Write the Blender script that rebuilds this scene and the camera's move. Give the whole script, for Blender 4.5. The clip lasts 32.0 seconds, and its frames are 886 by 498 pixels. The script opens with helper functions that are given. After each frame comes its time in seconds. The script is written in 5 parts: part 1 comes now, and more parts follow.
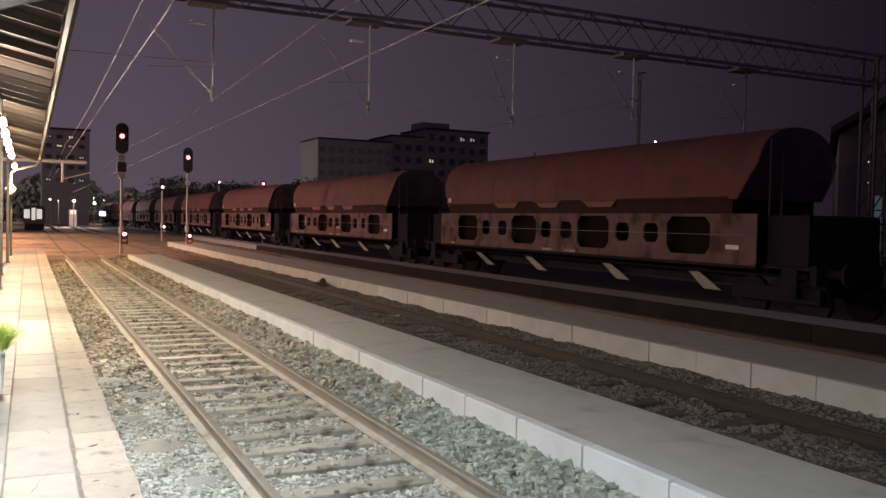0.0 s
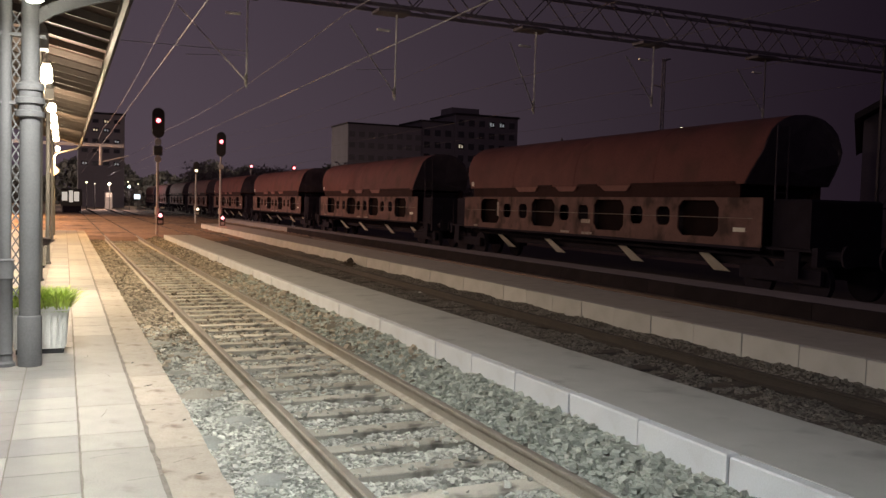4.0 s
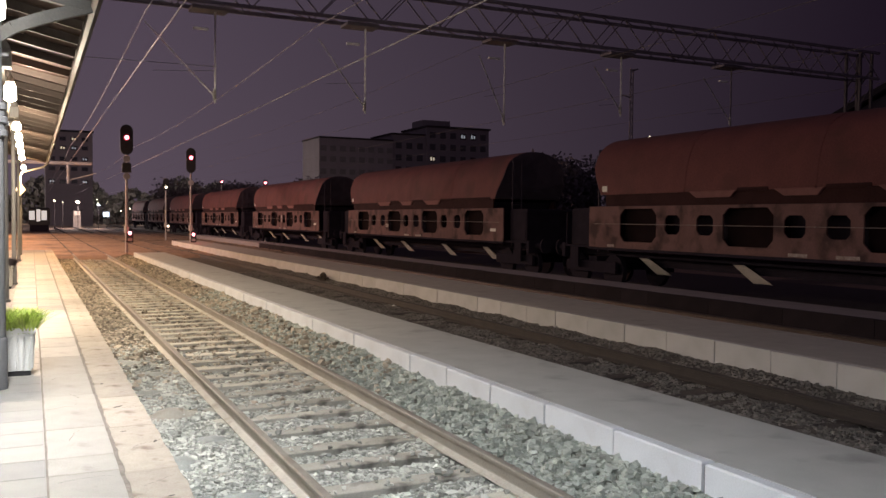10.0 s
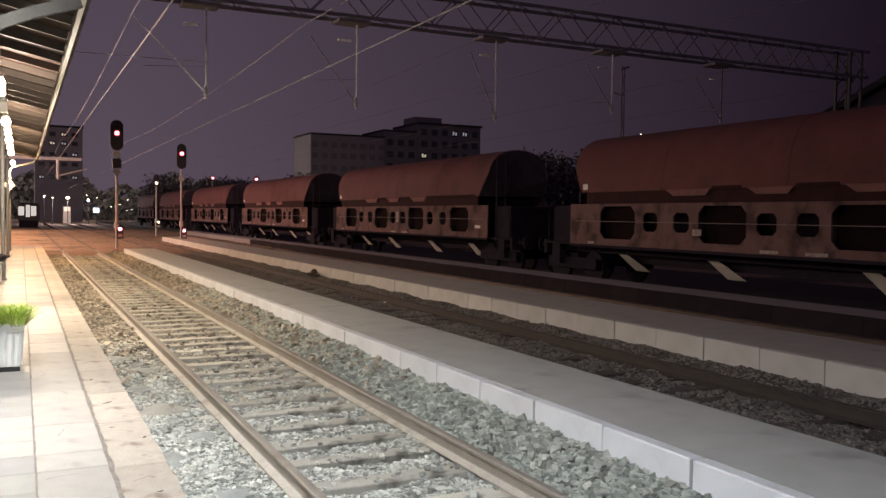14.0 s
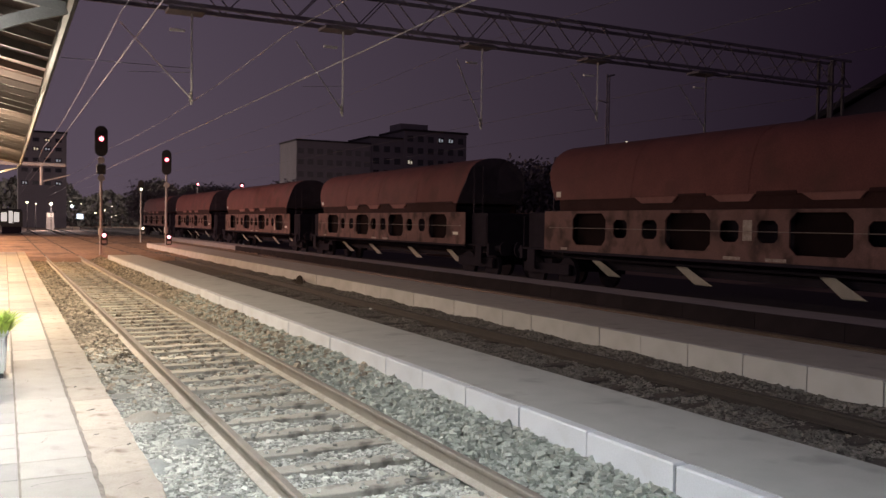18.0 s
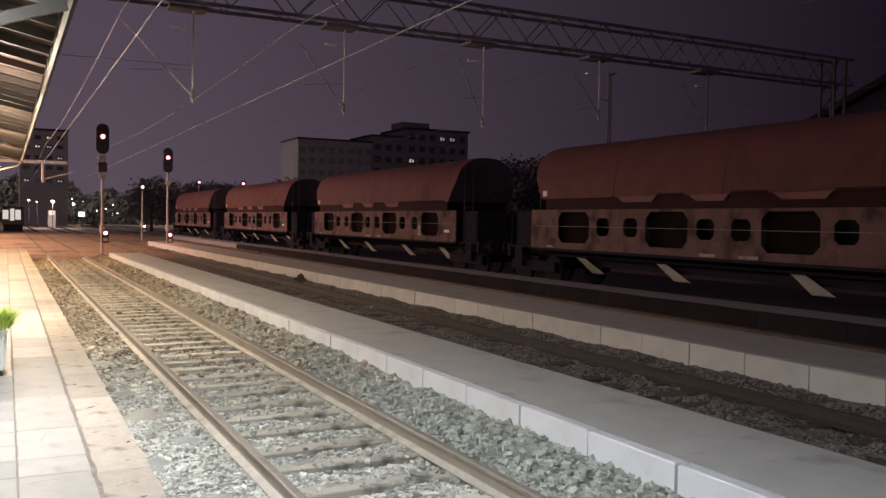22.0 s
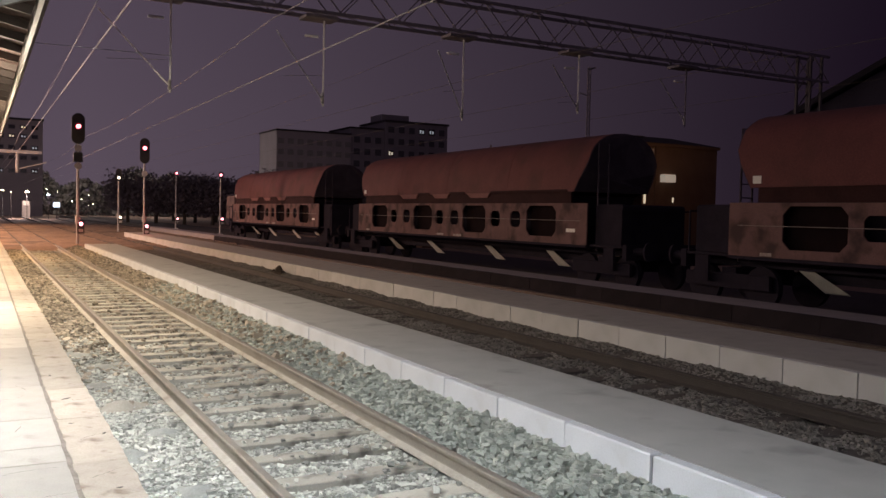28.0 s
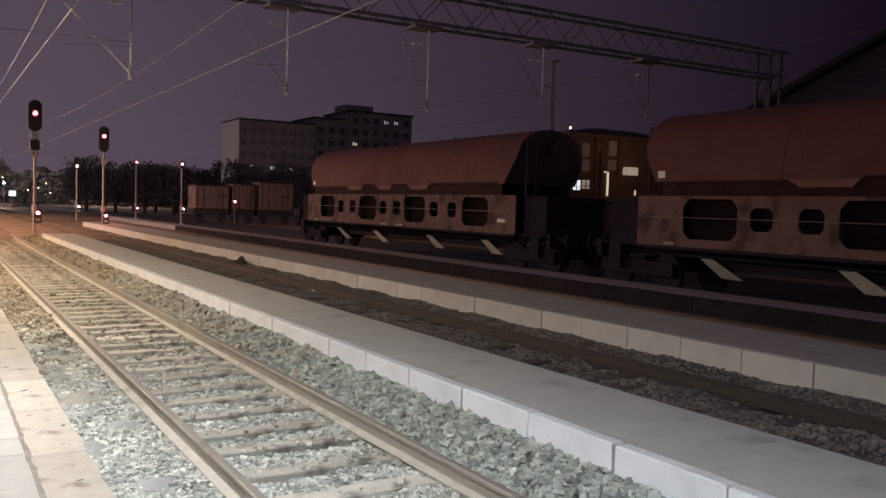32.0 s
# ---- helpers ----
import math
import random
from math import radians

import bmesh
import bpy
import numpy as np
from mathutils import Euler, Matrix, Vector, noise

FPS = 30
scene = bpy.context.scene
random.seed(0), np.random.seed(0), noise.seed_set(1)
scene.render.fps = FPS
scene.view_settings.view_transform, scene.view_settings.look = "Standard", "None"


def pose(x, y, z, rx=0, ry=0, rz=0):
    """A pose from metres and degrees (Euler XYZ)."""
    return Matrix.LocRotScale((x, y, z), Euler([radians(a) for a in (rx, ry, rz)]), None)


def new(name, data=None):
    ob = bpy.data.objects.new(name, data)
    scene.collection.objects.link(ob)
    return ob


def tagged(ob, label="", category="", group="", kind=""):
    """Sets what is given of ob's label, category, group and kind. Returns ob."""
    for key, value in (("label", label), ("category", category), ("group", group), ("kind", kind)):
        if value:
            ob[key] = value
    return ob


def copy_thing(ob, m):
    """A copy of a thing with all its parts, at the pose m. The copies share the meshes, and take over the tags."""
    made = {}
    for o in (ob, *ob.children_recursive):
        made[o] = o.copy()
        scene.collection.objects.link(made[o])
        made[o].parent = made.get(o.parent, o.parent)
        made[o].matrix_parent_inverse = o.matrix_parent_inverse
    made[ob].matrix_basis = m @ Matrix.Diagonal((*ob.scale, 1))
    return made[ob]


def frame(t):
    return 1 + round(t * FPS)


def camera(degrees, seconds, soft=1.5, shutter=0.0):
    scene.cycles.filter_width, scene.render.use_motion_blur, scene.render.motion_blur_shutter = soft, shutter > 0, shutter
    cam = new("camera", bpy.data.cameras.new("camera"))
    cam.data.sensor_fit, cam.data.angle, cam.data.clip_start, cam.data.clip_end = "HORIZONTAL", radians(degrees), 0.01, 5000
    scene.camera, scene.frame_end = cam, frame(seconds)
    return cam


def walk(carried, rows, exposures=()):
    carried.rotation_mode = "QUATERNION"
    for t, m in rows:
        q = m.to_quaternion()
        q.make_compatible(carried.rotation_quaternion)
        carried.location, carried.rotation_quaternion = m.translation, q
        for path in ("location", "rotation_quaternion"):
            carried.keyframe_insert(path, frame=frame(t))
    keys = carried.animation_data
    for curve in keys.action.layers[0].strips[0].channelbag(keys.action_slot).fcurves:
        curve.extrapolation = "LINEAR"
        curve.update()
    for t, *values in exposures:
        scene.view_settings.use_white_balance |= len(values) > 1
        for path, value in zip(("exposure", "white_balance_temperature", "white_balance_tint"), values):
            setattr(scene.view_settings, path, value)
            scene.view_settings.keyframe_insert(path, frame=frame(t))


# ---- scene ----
FOV = 54.47
cam = camera(FOV, 32.0, soft=1.5)
# seconds, place, and the turn in degrees: tilt up from straight down, heading, lean
PATH = (
    (0, 0.2020, 0.9627, 1.6773, 88.1512, -25.7316, 1.1771),
    (0.5, 0.1400, 0.7700, 1.6850, 88.2200, -25.7600, 1.5000),
    (1, 0.0271, 0.1566, 1.6317, 88.5088, -23.9679, 1.8697),
    (1.5, 0.0693, -0.0533, 1.5753, 88.4802, -23.0729, 1.8691),
    (2, 0.0424, -0.0615, 1.5821, 88.1752, -23.0824, 1.8609),
    (2.5, 0.0046, -0.0629, 1.5822, 87.7319, -23.4603, 1.6732),
    (3, -0.0461, -0.0416, 1.5874, 87.5139, -24.1101, 1.9135),
    (3.5, -0.0514, 0.0017, 1.5925, 87.2853, -24.1466, 1.8149),
    (5.5, 0.0844, -0.0838, 1.5936, 86.9318, -22.5385, 0.6776),
    (6, 0.0635, -0.0617, 1.5949, 87.0101, -22.7326, 0.4584),
    (6.5, 0.0160, -0.0257, 1.5976, 87.2507, -23.3328, 0.3843),
    (7, -0.0240, -0.0118, 1.6036, 87.4418, -23.8564, 0.3887),
    (7.5, -0.0255, -0.0067, 1.6055, 87.6411, -24.5932, 0.4557),
    (8, -0.0306, -0.0105, 1.6049, 87.9074, -24.9952, 0.5465),
    (8.5, -0.0171, 0.0010, 1.6023, 87.8714, -25.3378, 0.4931),
    (9, -0.0114, 0.0059, 1.6024, 87.8614, -25.4847, 0.5175),
    (9.5, -0.0085, 0.0068, 1.5972, 87.9301, -25.5376, 0.5638),
    (10, -0.0087, 0.0070, 1.5976, 87.9878, -25.5431, 0.5489),
    (10.5, -0.0053, 0.0108, 1.5958, 87.9128, -25.6408, 0.6061),
    (11, -0.0141, -0.0015, 1.5958, 87.8866, -25.7642, 0.7028),
    (11.5, -0.0086, -0.0022, 1.5990, 87.8254, -25.8199, 0.7340),
    (12, -0.0040, 0.0033, 1.5963, 87.8270, -25.8477, 0.7274),
    (12.5, 0.0043, 0.0095, 1.5942, 87.7884, -25.9097, 0.7254),
    (13, 0.0000, 0.0000, 1.5971, 87.7711, -25.9700, 0.7340),
    (13.5, -0.0047, -0.0025, 1.5972, 87.7660, -26.0327, 0.7397),
    (14, -0.0056, -0.0068, 1.5959, 87.7932, -26.1205, 0.7326),
    (14.5, -0.0087, -0.0107, 1.5974, 87.8378, -26.1877, 0.7658),
    (16.5, -0.0076, -0.0140, 1.5967, 87.9250, -26.6078, 0.7750),
    (17, -0.0080, -0.0219, 1.5972, 88.0605, -26.7565, 0.7499),
    (17.5, -0.0147, -0.0263, 1.5995, 88.1589, -26.8827, 0.8056),
    (18, -0.0154, -0.0352, 1.5981, 88.2472, -27.0480, 0.8166),
    (18.5, -0.0120, -0.0323, 1.5981, 88.2495, -27.2421, 0.7751),
    (19, -0.0057, -0.0283, 1.5976, 88.2649, -27.4720, 0.8160),
    (19.5, -0.0075, -0.0225, 1.5939, 88.2672, -27.5438, 0.8684),
    (20, -0.0100, -0.0205, 1.5968, 88.3036, -27.4631, 0.8847),
    (20.5, -0.0091, -0.0199, 1.5953, 88.3516, -27.4141, 0.9198),
    (21, -0.0081, -0.0158, 1.5926, 88.2760, -27.2685, 0.9414),
    (21.5, 0.0008, -0.0151, 1.5910, 88.2211, -27.1550, 0.9300),
    (22, 0.0020, -0.0104, 1.5909, 88.1508, -26.9603, 0.9317),
    (22.5, 0.0041, -0.0135, 1.5917, 88.1048, -26.7936, 0.9589),
    (23, 0.0027, -0.0161, 1.5918, 87.9951, -26.6787, 0.9650),
    (23.5, 0.0034, -0.0217, 1.5904, 87.9005, -26.5707, 0.9716),
    (24, 0.0032, -0.0185, 1.5876, 87.8133, -26.6197, 1.0184),
    (24.5, 0.0070, -0.0165, 1.5846, 87.7719, -26.7127, 0.9991),
    (25, 0.0056, -0.0243, 1.5851, 87.8047, -27.0032, 1.0702),
    (25.5, 0.0056, -0.0305, 1.5886, 87.7505, -27.1598, 1.1021),
    (27.5, -0.0013, -0.0257, 1.5850, 87.7466, -28.1689, 1.2662),
    (28, -0.0050, -0.0239, 1.5843, 87.7155, -28.3804, 1.2929),
    (28.5, -0.0071, -0.0285, 1.5863, 87.6663, -28.5862, 1.3253),
    (29, -0.0039, -0.0284, 1.5858, 87.6388, -28.8367, 1.3126),
    (29.5, -0.0070, -0.0254, 1.5837, 87.5845, -29.1791, 1.3697),
    (30, -0.0014, -0.0171, 1.5791, 87.5087, -29.4804, 1.4278),
    (30.5, -0.0097, -0.0192, 1.5829, 87.4239, -29.7391, 1.4669),
    (31, -0.0091, -0.0189, 1.5844, 87.3716, -29.9813, 1.5146),
    (31.5, -0.0123, -0.0207, 1.5758, 87.3379, -30.3031, 1.6747),
    (32, -0.0139, -0.0206, 1.5827, 87.2006, -30.7983, 1.6478),
)


def eye_pose(x, y, z, tilt, heading, lean):
    return pose(x, y, z, tilt, 0, heading) @ pose(0, 0, 0, 0, 0, lean)


walk(cam, [(row[0], eye_pose(*row[1:])) for row in PATH],
     exposures=((0, 0.0, 6350, 5), (2, -0.24, 6750, 5), (6.2, -0.28, 6800, 5), (7.2, -0.10, 6500, 8), (12, 0.0, 6420, 8.5), (32, 0.02, 6420, 8.5)))

# ---- world and lights ----
world = bpy.data.worlds.new("night_sky")
scene.world = world
world.use_nodes = True
wn, wl = world.node_tree.nodes, world.node_tree.links
wbg = wn["Background"]
wtc = wn.new("ShaderNodeTexCoord")
wsep = wn.new("ShaderNodeSeparateXYZ")
wl.new(wtc.outputs["Generated"], wsep.inputs[0])
wramp = wn.new("ShaderNodeValToRGB")
wramp.color_ramp.elements[0].position, wramp.color_ramp.elements[0].color = 0.0, (0.092, 0.067, 0.087, 1)
wramp.color_ramp.elements[1].position, wramp.color_ramp.elements[1].color = 0.55, (0.043, 0.031, 0.049, 1)
wl.new(wsep.outputs["Z"], wramp.inputs[0])
wmul = wn.new("ShaderNodeMix")
wmul.data_type, wmul.blend_type = "RGBA", "MULTIPLY"
wmul.inputs["Factor"].default_value = 1.0
wside = wn.new("ShaderNodeMapRange")
wside.inputs["From Min"].default_value, wside.inputs["From Max"].default_value = 0.10, 0.82
wl.new(wsep.outputs["X"], wside.inputs["Value"])
# the town's glow lies down the line; away from it the sky turns dark violet
wtint = wn.new("ShaderNodeValToRGB")
wtint.color_ramp.elements[0].position, wtint.color_ramp.elements[0].color = 0.0, (1.12, 1.12, 1.16, 1)
wtint.color_ramp.elements[1].position, wtint.color_ramp.elements[1].color = 1.0, (0.108, 0.074, 0.135, 1)
wl.new(wside.outputs["Result"], wtint.inputs[0])
wl.new(wramp.outputs["Color"], wmul.inputs["A"])
wl.new(wtint.outputs["Color"], wmul.inputs["B"])
wl.new(wmul.outputs["Result"], wbg.inputs["Color"])
wbg.inputs["Strength"].default_value = 1.0

# Lamps under the canopy: position along the platform, power, colour.
NEAR_WHITE, FAR_AMBER = (0.945, 0.99, 1.06), (1.0, 0.73, 0.48)
LAMPS = [(-8.6, 90, NEAR_WHITE), (-2.9, 285, NEAR_WHITE), (2.9, 240, NEAR_WHITE), (8.3, 200, (1.0, 0.97, 0.95)),
         (14.1, 250, (1.0, 0.84, 0.67)), (20.0, 236, (1.0, 0.79, 0.57)), (25.2, 198, FAR_AMBER), (30.7, 198, FAR_AMBER), (37.2, 340, (1.0, 0.60, 0.28))]
LAMP_X, LAMP_Z = -0.28, 3.40


def point_lamp(name, place, power, colour, radius=0.1):
    data = bpy.data.lights.new(name, "POINT")
    data.energy, data.color, data.shadow_soft_size = power, colour, radius
    ob = new(name, data)
    ob.matrix_world = Matrix.Translation(place)
    return ob


def down_lamp(name, place, power, colour, size=0.24, spread=180):
    data = bpy.data.lights.new(name, "AREA")
    data.shape, data.size, data.energy, data.color, data.spread = "DISK", size, power, colour, radians(spread)
    ob = new(name, data)
    ob.matrix_world = Matrix.Translation(place)
    return ob


# each lamp throws most of its light down and a little sideways
for lamp_y, lamp_power, lamp_colour in LAMPS:
    if lamp_y == 8.3:  # hangs clear of the column's bracket
        lamp_y = 7.5
    down_lamp("platform_light", (LAMP_X, lamp_y, LAMP_Z - 0.10), lamp_power, lamp_colour, spread=169.5 if lamp_y < 12 else 180)
    point_lamp("platform_light", (LAMP_X, lamp_y, LAMP_Z - 0.16), lamp_power * (0.008 if lamp_y < 12 else 1.05 if lamp_y < 29 else 0.7 if lamp_y < 35 else 0.45), lamp_colour)

# ---- materials ----
def mat(name, c1, c2=None, rough=0.75, metal=0.0, scale=4.0, fine=60.0, bump=0.25, vary=0.0, island=0.0, spot=None, spot_at=0.62, spec=0.4, rough2=None):
    """Two colours mixed by a coarse and a fine noise, with relief; vary: value change from object to object, island: from piece to piece."""
    m = bpy.data.materials.new(name)
    m.use_nodes = True
    n, l = m.node_tree.nodes, m.node_tree.links
    p = n["Principled BSDF"]
    p.inputs["Metallic"].default_value = metal
    p.inputs["Specular IOR Level"].default_value = spec
    tc = n.new("ShaderNodeTexCoord")
    a, b = n.new("ShaderNodeTexNoise"), n.new("ShaderNodeTexNoise")
    a.inputs["Scale"].default_value, a.inputs["Detail"].default_value = scale, 5
    b.inputs["Scale"].default_value, b.inputs["Detail"].default_value = fine, 4
    for k in (a, b):
        l.new(tc.outputs["Object"], k.inputs["Vector"])
    addn = n.new("ShaderNodeMath")
    addn.operation = "ADD"
    l.new(a.outputs["Fac"], addn.inputs[0])
    l.new(b.outputs["Fac"], addn.inputs[1])
    half = n.new("ShaderNodeMapRange")
    half.inputs["From Min"].default_value, half.inputs["From Max"].default_value = 0.72, 1.28
    l.new(addn.outputs[0], half.inputs["Value"])
    mix = n.new("ShaderNodeMix")
    mix.data_type = "RGBA"
    mix.inputs["A"].default_value = (*c1, 1)
    mix.inputs["B"].default_value = (*(c2 or c1), 1)
    l.new(half.outputs["Result"], mix.inputs["Factor"])
    colour = mix.outputs["Result"]
    if spot:
        sp = n.new("ShaderNodeTexNoise")
        sp.inputs["Scale"].default_value, sp.inputs["Detail"].default_value = scale * 0.7, 8
        l.new(tc.outputs["Object"], sp.inputs["Vector"])
        edge = n.new("ShaderNodeMapRange")
        edge.inputs["From Min"].default_value, edge.inputs["From Max"].default_value = spot_at - 0.06, spot_at + 0.08
        l.new(sp.outputs["Fac"], edge.inputs["Value"])
        ms = n.new("ShaderNodeMix")
        ms.data_type = "RGBA"
        ms.inputs["B"].default_value = (*spot, 1)
        l.new(edge.outputs["Result"], ms.inputs["Factor"])
        l.new(colour, ms.inputs["A"])
        colour = ms.outputs["Result"]
    for amount, kind in ((vary, "ShaderNodeObjectInfo"), (island, "ShaderNodeNewGeometry")):
        if amount:
            info = n.new(kind)
            hsv = n.new("ShaderNodeHueSaturation")
            rng = n.new("ShaderNodeMapRange")
            rng.inputs["To Min"].default_value, rng.inputs["To Max"].default_value = 1 - amount, 1 + amount
            l.new(info.outputs["Random" if kind == "ShaderNodeObjectInfo" else "Random Per Island"], rng.inputs["Value"])
            l.new(rng.outputs["Result"], hsv.inputs["Value"])
            l.new(colour, hsv.inputs["Color"])
            colour = hsv.outputs["Color"]
    l.new(colour, p.inputs["Base Color"])
    rr = n.new("ShaderNodeMapRange")
    rr.inputs["To Min"].default_value, rr.inputs["To Max"].default_value = (rough if rough2 is None else rough2), rough
    l.new(b.outputs["Fac"], rr.inputs["Value"])
    l.new(rr.outputs["Result"], p.inputs["Roughness"])
    if bump:
        bm_ = n.new("ShaderNodeBump")
        bm_.inputs["Strength"].default_value, bm_.inputs["Distance"].default_value = bump, 0.01
        l.new(addn.outputs[0], bm_.inputs["Height"])
        l.new(bm_.outputs["Normal"], p.inputs["Normal"])
    return m


def glow(name, colour, strength):
    m = bpy.data.materials.new(name)
    m.use_nodes = True
    p = m.node_tree.nodes["Principled BSDF"]
    p.inputs["Base Color"].default_value = (*colour, 1)
    p.inputs["Emission Color"].default_value = (*colour, 1)
    p.inputs["Emission Strength"].default_value = strength
    return m


M_TILE = mat("pale_terrazzo_tile", (0.325, 0.312, 0.29), (0.275, 0.263, 0.245), rough=0.66, rough2=0.5, scale=5, fine=140, bump=0.03, vary=0.22, spot=(0.27, 0.255, 0.235), spot_at=0.68)
M_SLAB = mat("worn_stone_slab", (0.405, 0.38, 0.34), (0.325, 0.305, 0.275), rough=0.75, rough2=0.58, scale=5, fine=90, bump=0.12, vary=0.2, spot=(0.235, 0.212, 0.18), spot_at=0.66)
M_KERB = mat("chipped_kerb_stone", (0.45, 0.40, 0.335), (0.345, 0.30, 0.248), rough=0.9, scale=7, fine=70, bump=0.5, vary=0.12, spot=(0.17, 0.128, 0.092), spot_at=0.615)
M_JOINT = mat("dark_joint_mortar", (0.26, 0.235, 0.20), (0.15, 0.135, 0.115), rough=0.95, scale=9)
M_BLOCK = mat("white_precast_concrete", (0.68, 0.70, 0.735), (0.585, 0.60, 0.63), rough=0.8, scale=2.0, fine=80, bump=0.06, vary=0.05, spot=(0.5, 0.49, 0.48), spot_at=0.68)
M_ASPH = mat("smooth_grey_paving", (0.43, 0.405, 0.37), (0.35, 0.33, 0.30), rough=0.85, rough2=0.7, scale=3.2, fine=120, bump=0.1, spot=(0.28, 0.262, 0.24), spot_at=0.66)
M_STONE = mat("grey_ballast_stone", (0.565, 0.57, 0.52), (0.345, 0.355, 0.322), rough=0.9, scale=1.7, fine=160, bump=0.2, island=0.5)
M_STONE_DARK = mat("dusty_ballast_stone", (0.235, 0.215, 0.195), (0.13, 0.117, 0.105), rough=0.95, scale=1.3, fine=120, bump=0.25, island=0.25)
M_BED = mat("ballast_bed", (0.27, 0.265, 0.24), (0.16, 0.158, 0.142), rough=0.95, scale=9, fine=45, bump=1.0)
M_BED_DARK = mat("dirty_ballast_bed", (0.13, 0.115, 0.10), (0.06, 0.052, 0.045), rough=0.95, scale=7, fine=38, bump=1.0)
M_GROUND = mat("dark_bare_ground", (0.31, 0.205, 0.14), (0.18, 0.12, 0.083), rough=0.95, scale=0.4, fine=3.5, bump=0.6, spot=(0.085, 0.06, 0.045), spot_at=0.6)
M_SLEEPER = mat("weathered_sleeper", (0.52, 0.505, 0.44), (0.39, 0.375, 0.325), rough=0.9, scale=5, fine=80, bump=0.4, vary=0.25, spot=(0.17, 0.16, 0.14), spot_at=0.6)
M_RAIL = mat("dusty_rail_steel", (0.27, 0.245, 0.21), (0.195, 0.175, 0.15), rough=0.7, rough2=0.5, metal=0.0, scale=3, fine=70, bump=0.1, spot=(0.19, 0.16, 0.13), spot_at=0.6)
M_DUST = mat("pale_rail_dust", (0.47, 0.44, 0.385), (0.36, 0.335, 0.29), rough=0.95, scale=4, fine=50, bump=0.3, spot=(0.28, 0.25, 0.21), spot_at=0.62)
M_RAIL_WORN = mat("worn_bright_rail", (0.16, 0.13, 0.12), (0.10, 0.08, 0.075), rough=0.45, rough2=0.3, metal=0.8, scale=3, fine=60, bump=0.05)
M_RAIL_RUST = mat("rusty_rail_steel", (0.058, 0.047, 0.042), (0.04, 0.033, 0.03), rough=0.8, metal=0.1, scale=3, fine=60, bump=0.2)
M_POST = mat("grey_painted_iron", (0.155, 0.157, 0.163), (0.12, 0.122, 0.127), rough=0.62, rough2=0.5, scale=3, fine=60, bump=0.05, spot=(0.20, 0.20, 0.195), spot_at=0.7, spec=0.25)
M_PLANTER = mat("white_planter_plastic", (0.82, 0.82, 0.80), (0.72, 0.72, 0.70), rough=0.6, scale=4, fine=80, bump=0.05, spot=(0.55, 0.53, 0.49), spot_at=0.7)
M_SOIL = mat("dark_soil", (0.06, 0.045, 0.03), (0.03, 0.022, 0.015), scale=20, bump=0.8)
M_GRASS = mat("bright_green_leaf", (0.62, 0.72, 0.20), (0.44, 0.60, 0.12), rough=0.6, scale=10, bump=0.0, island=0.35)
M_LEAF_DARK = mat("dark_tree_leaf", (0.12, 0.105, 0.125), (0.09, 0.08, 0.098), rough=0.7, scale=3, bump=0.0, island=0.3)
M_BARK = mat("dark_bark", (0.06, 0.05, 0.04), (0.035, 0.03, 0.025), scale=8, bump=0.6)
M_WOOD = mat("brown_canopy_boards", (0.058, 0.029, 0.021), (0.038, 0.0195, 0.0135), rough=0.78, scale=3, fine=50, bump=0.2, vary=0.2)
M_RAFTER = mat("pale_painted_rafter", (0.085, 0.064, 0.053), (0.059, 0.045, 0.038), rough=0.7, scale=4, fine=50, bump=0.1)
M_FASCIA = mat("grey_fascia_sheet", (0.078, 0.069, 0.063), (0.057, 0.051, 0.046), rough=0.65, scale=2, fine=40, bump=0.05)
M_LAMPBODY = mat("grey_lamp_housing", (0.45, 0.44, 0.42), (0.36, 0.35, 0.34), rough=0.5, scale=8)
M_GLOBE = glow("lit_lamp_glass", (1.0, 0.93, 0.80), 26.0)
M_GLOBE_WARM = glow("lit_warm_lamp_glass", (1.0, 0.82, 0.58), 26.0)
M_ORANGE = mat("weathered_red_brown_paint", (0.14, 0.046, 0.046), (0.096, 0.033, 0.034), rough=0.85, rough2=0.7, scale=1.3, fine=30, bump=0.08, spot=(0.088, 0.034, 0.032), spot_at=0.60, spec=0.25)
M_SKIRT = mat("faded_pink_brown_paint", (0.18, 0.104, 0.102), (0.12, 0.068, 0.068), rough=0.88, scale=2.2, fine=35, bump=0.1, spot=(0.06, 0.036, 0.037), spot_at=0.56, spec=0.25)
M_WDARK = mat("dull_black_steel", (0.075, 0.060, 0.080), (0.05, 0.04, 0.056), rough=0.9, scale=3, fine=40, bump=0.15, spec=0.1)
# body red darkened: the shade under the roof's overhang is in this colour
M_LIP_SHADE = mat("maroon_paint_with_shade", (0.042, 0.017, 0.018), (0.026, 0.011, 0.012), rough=0.9, scale=2, fine=35, bump=0.1, spec=0.15)
M_FLAP = mat("pale_worn_red_paint", (0.23, 0.11, 0.105), (0.165, 0.078, 0.075), rough=0.85, scale=3, fine=40, bump=0.1, spec=0.25)
M_CHALK = mat("worn_white_paint", (0.42, 0.38, 0.36), (0.20, 0.15, 0.14), rough=0.85, scale=7, fine=40, bump=0.05)
# near-black colour that paints the shade inside the skirt's recesses
M_RECESS_SHADE = mat("recess_shade_steel", (0.016, 0.009, 0.010), (0.010, 0.006, 0.007), rough=0.95, scale=3, fine=40, bump=0.2, spec=0.05)
M_PARKED = mat("dusty_pink_wagon_paint", (0.30, 0.205, 0.185), (0.20, 0.135, 0.125), rough=0.88, scale=1.4, fine=25, bump=0.1, spot=(0.13, 0.09, 0.085), spot_at=0.6)
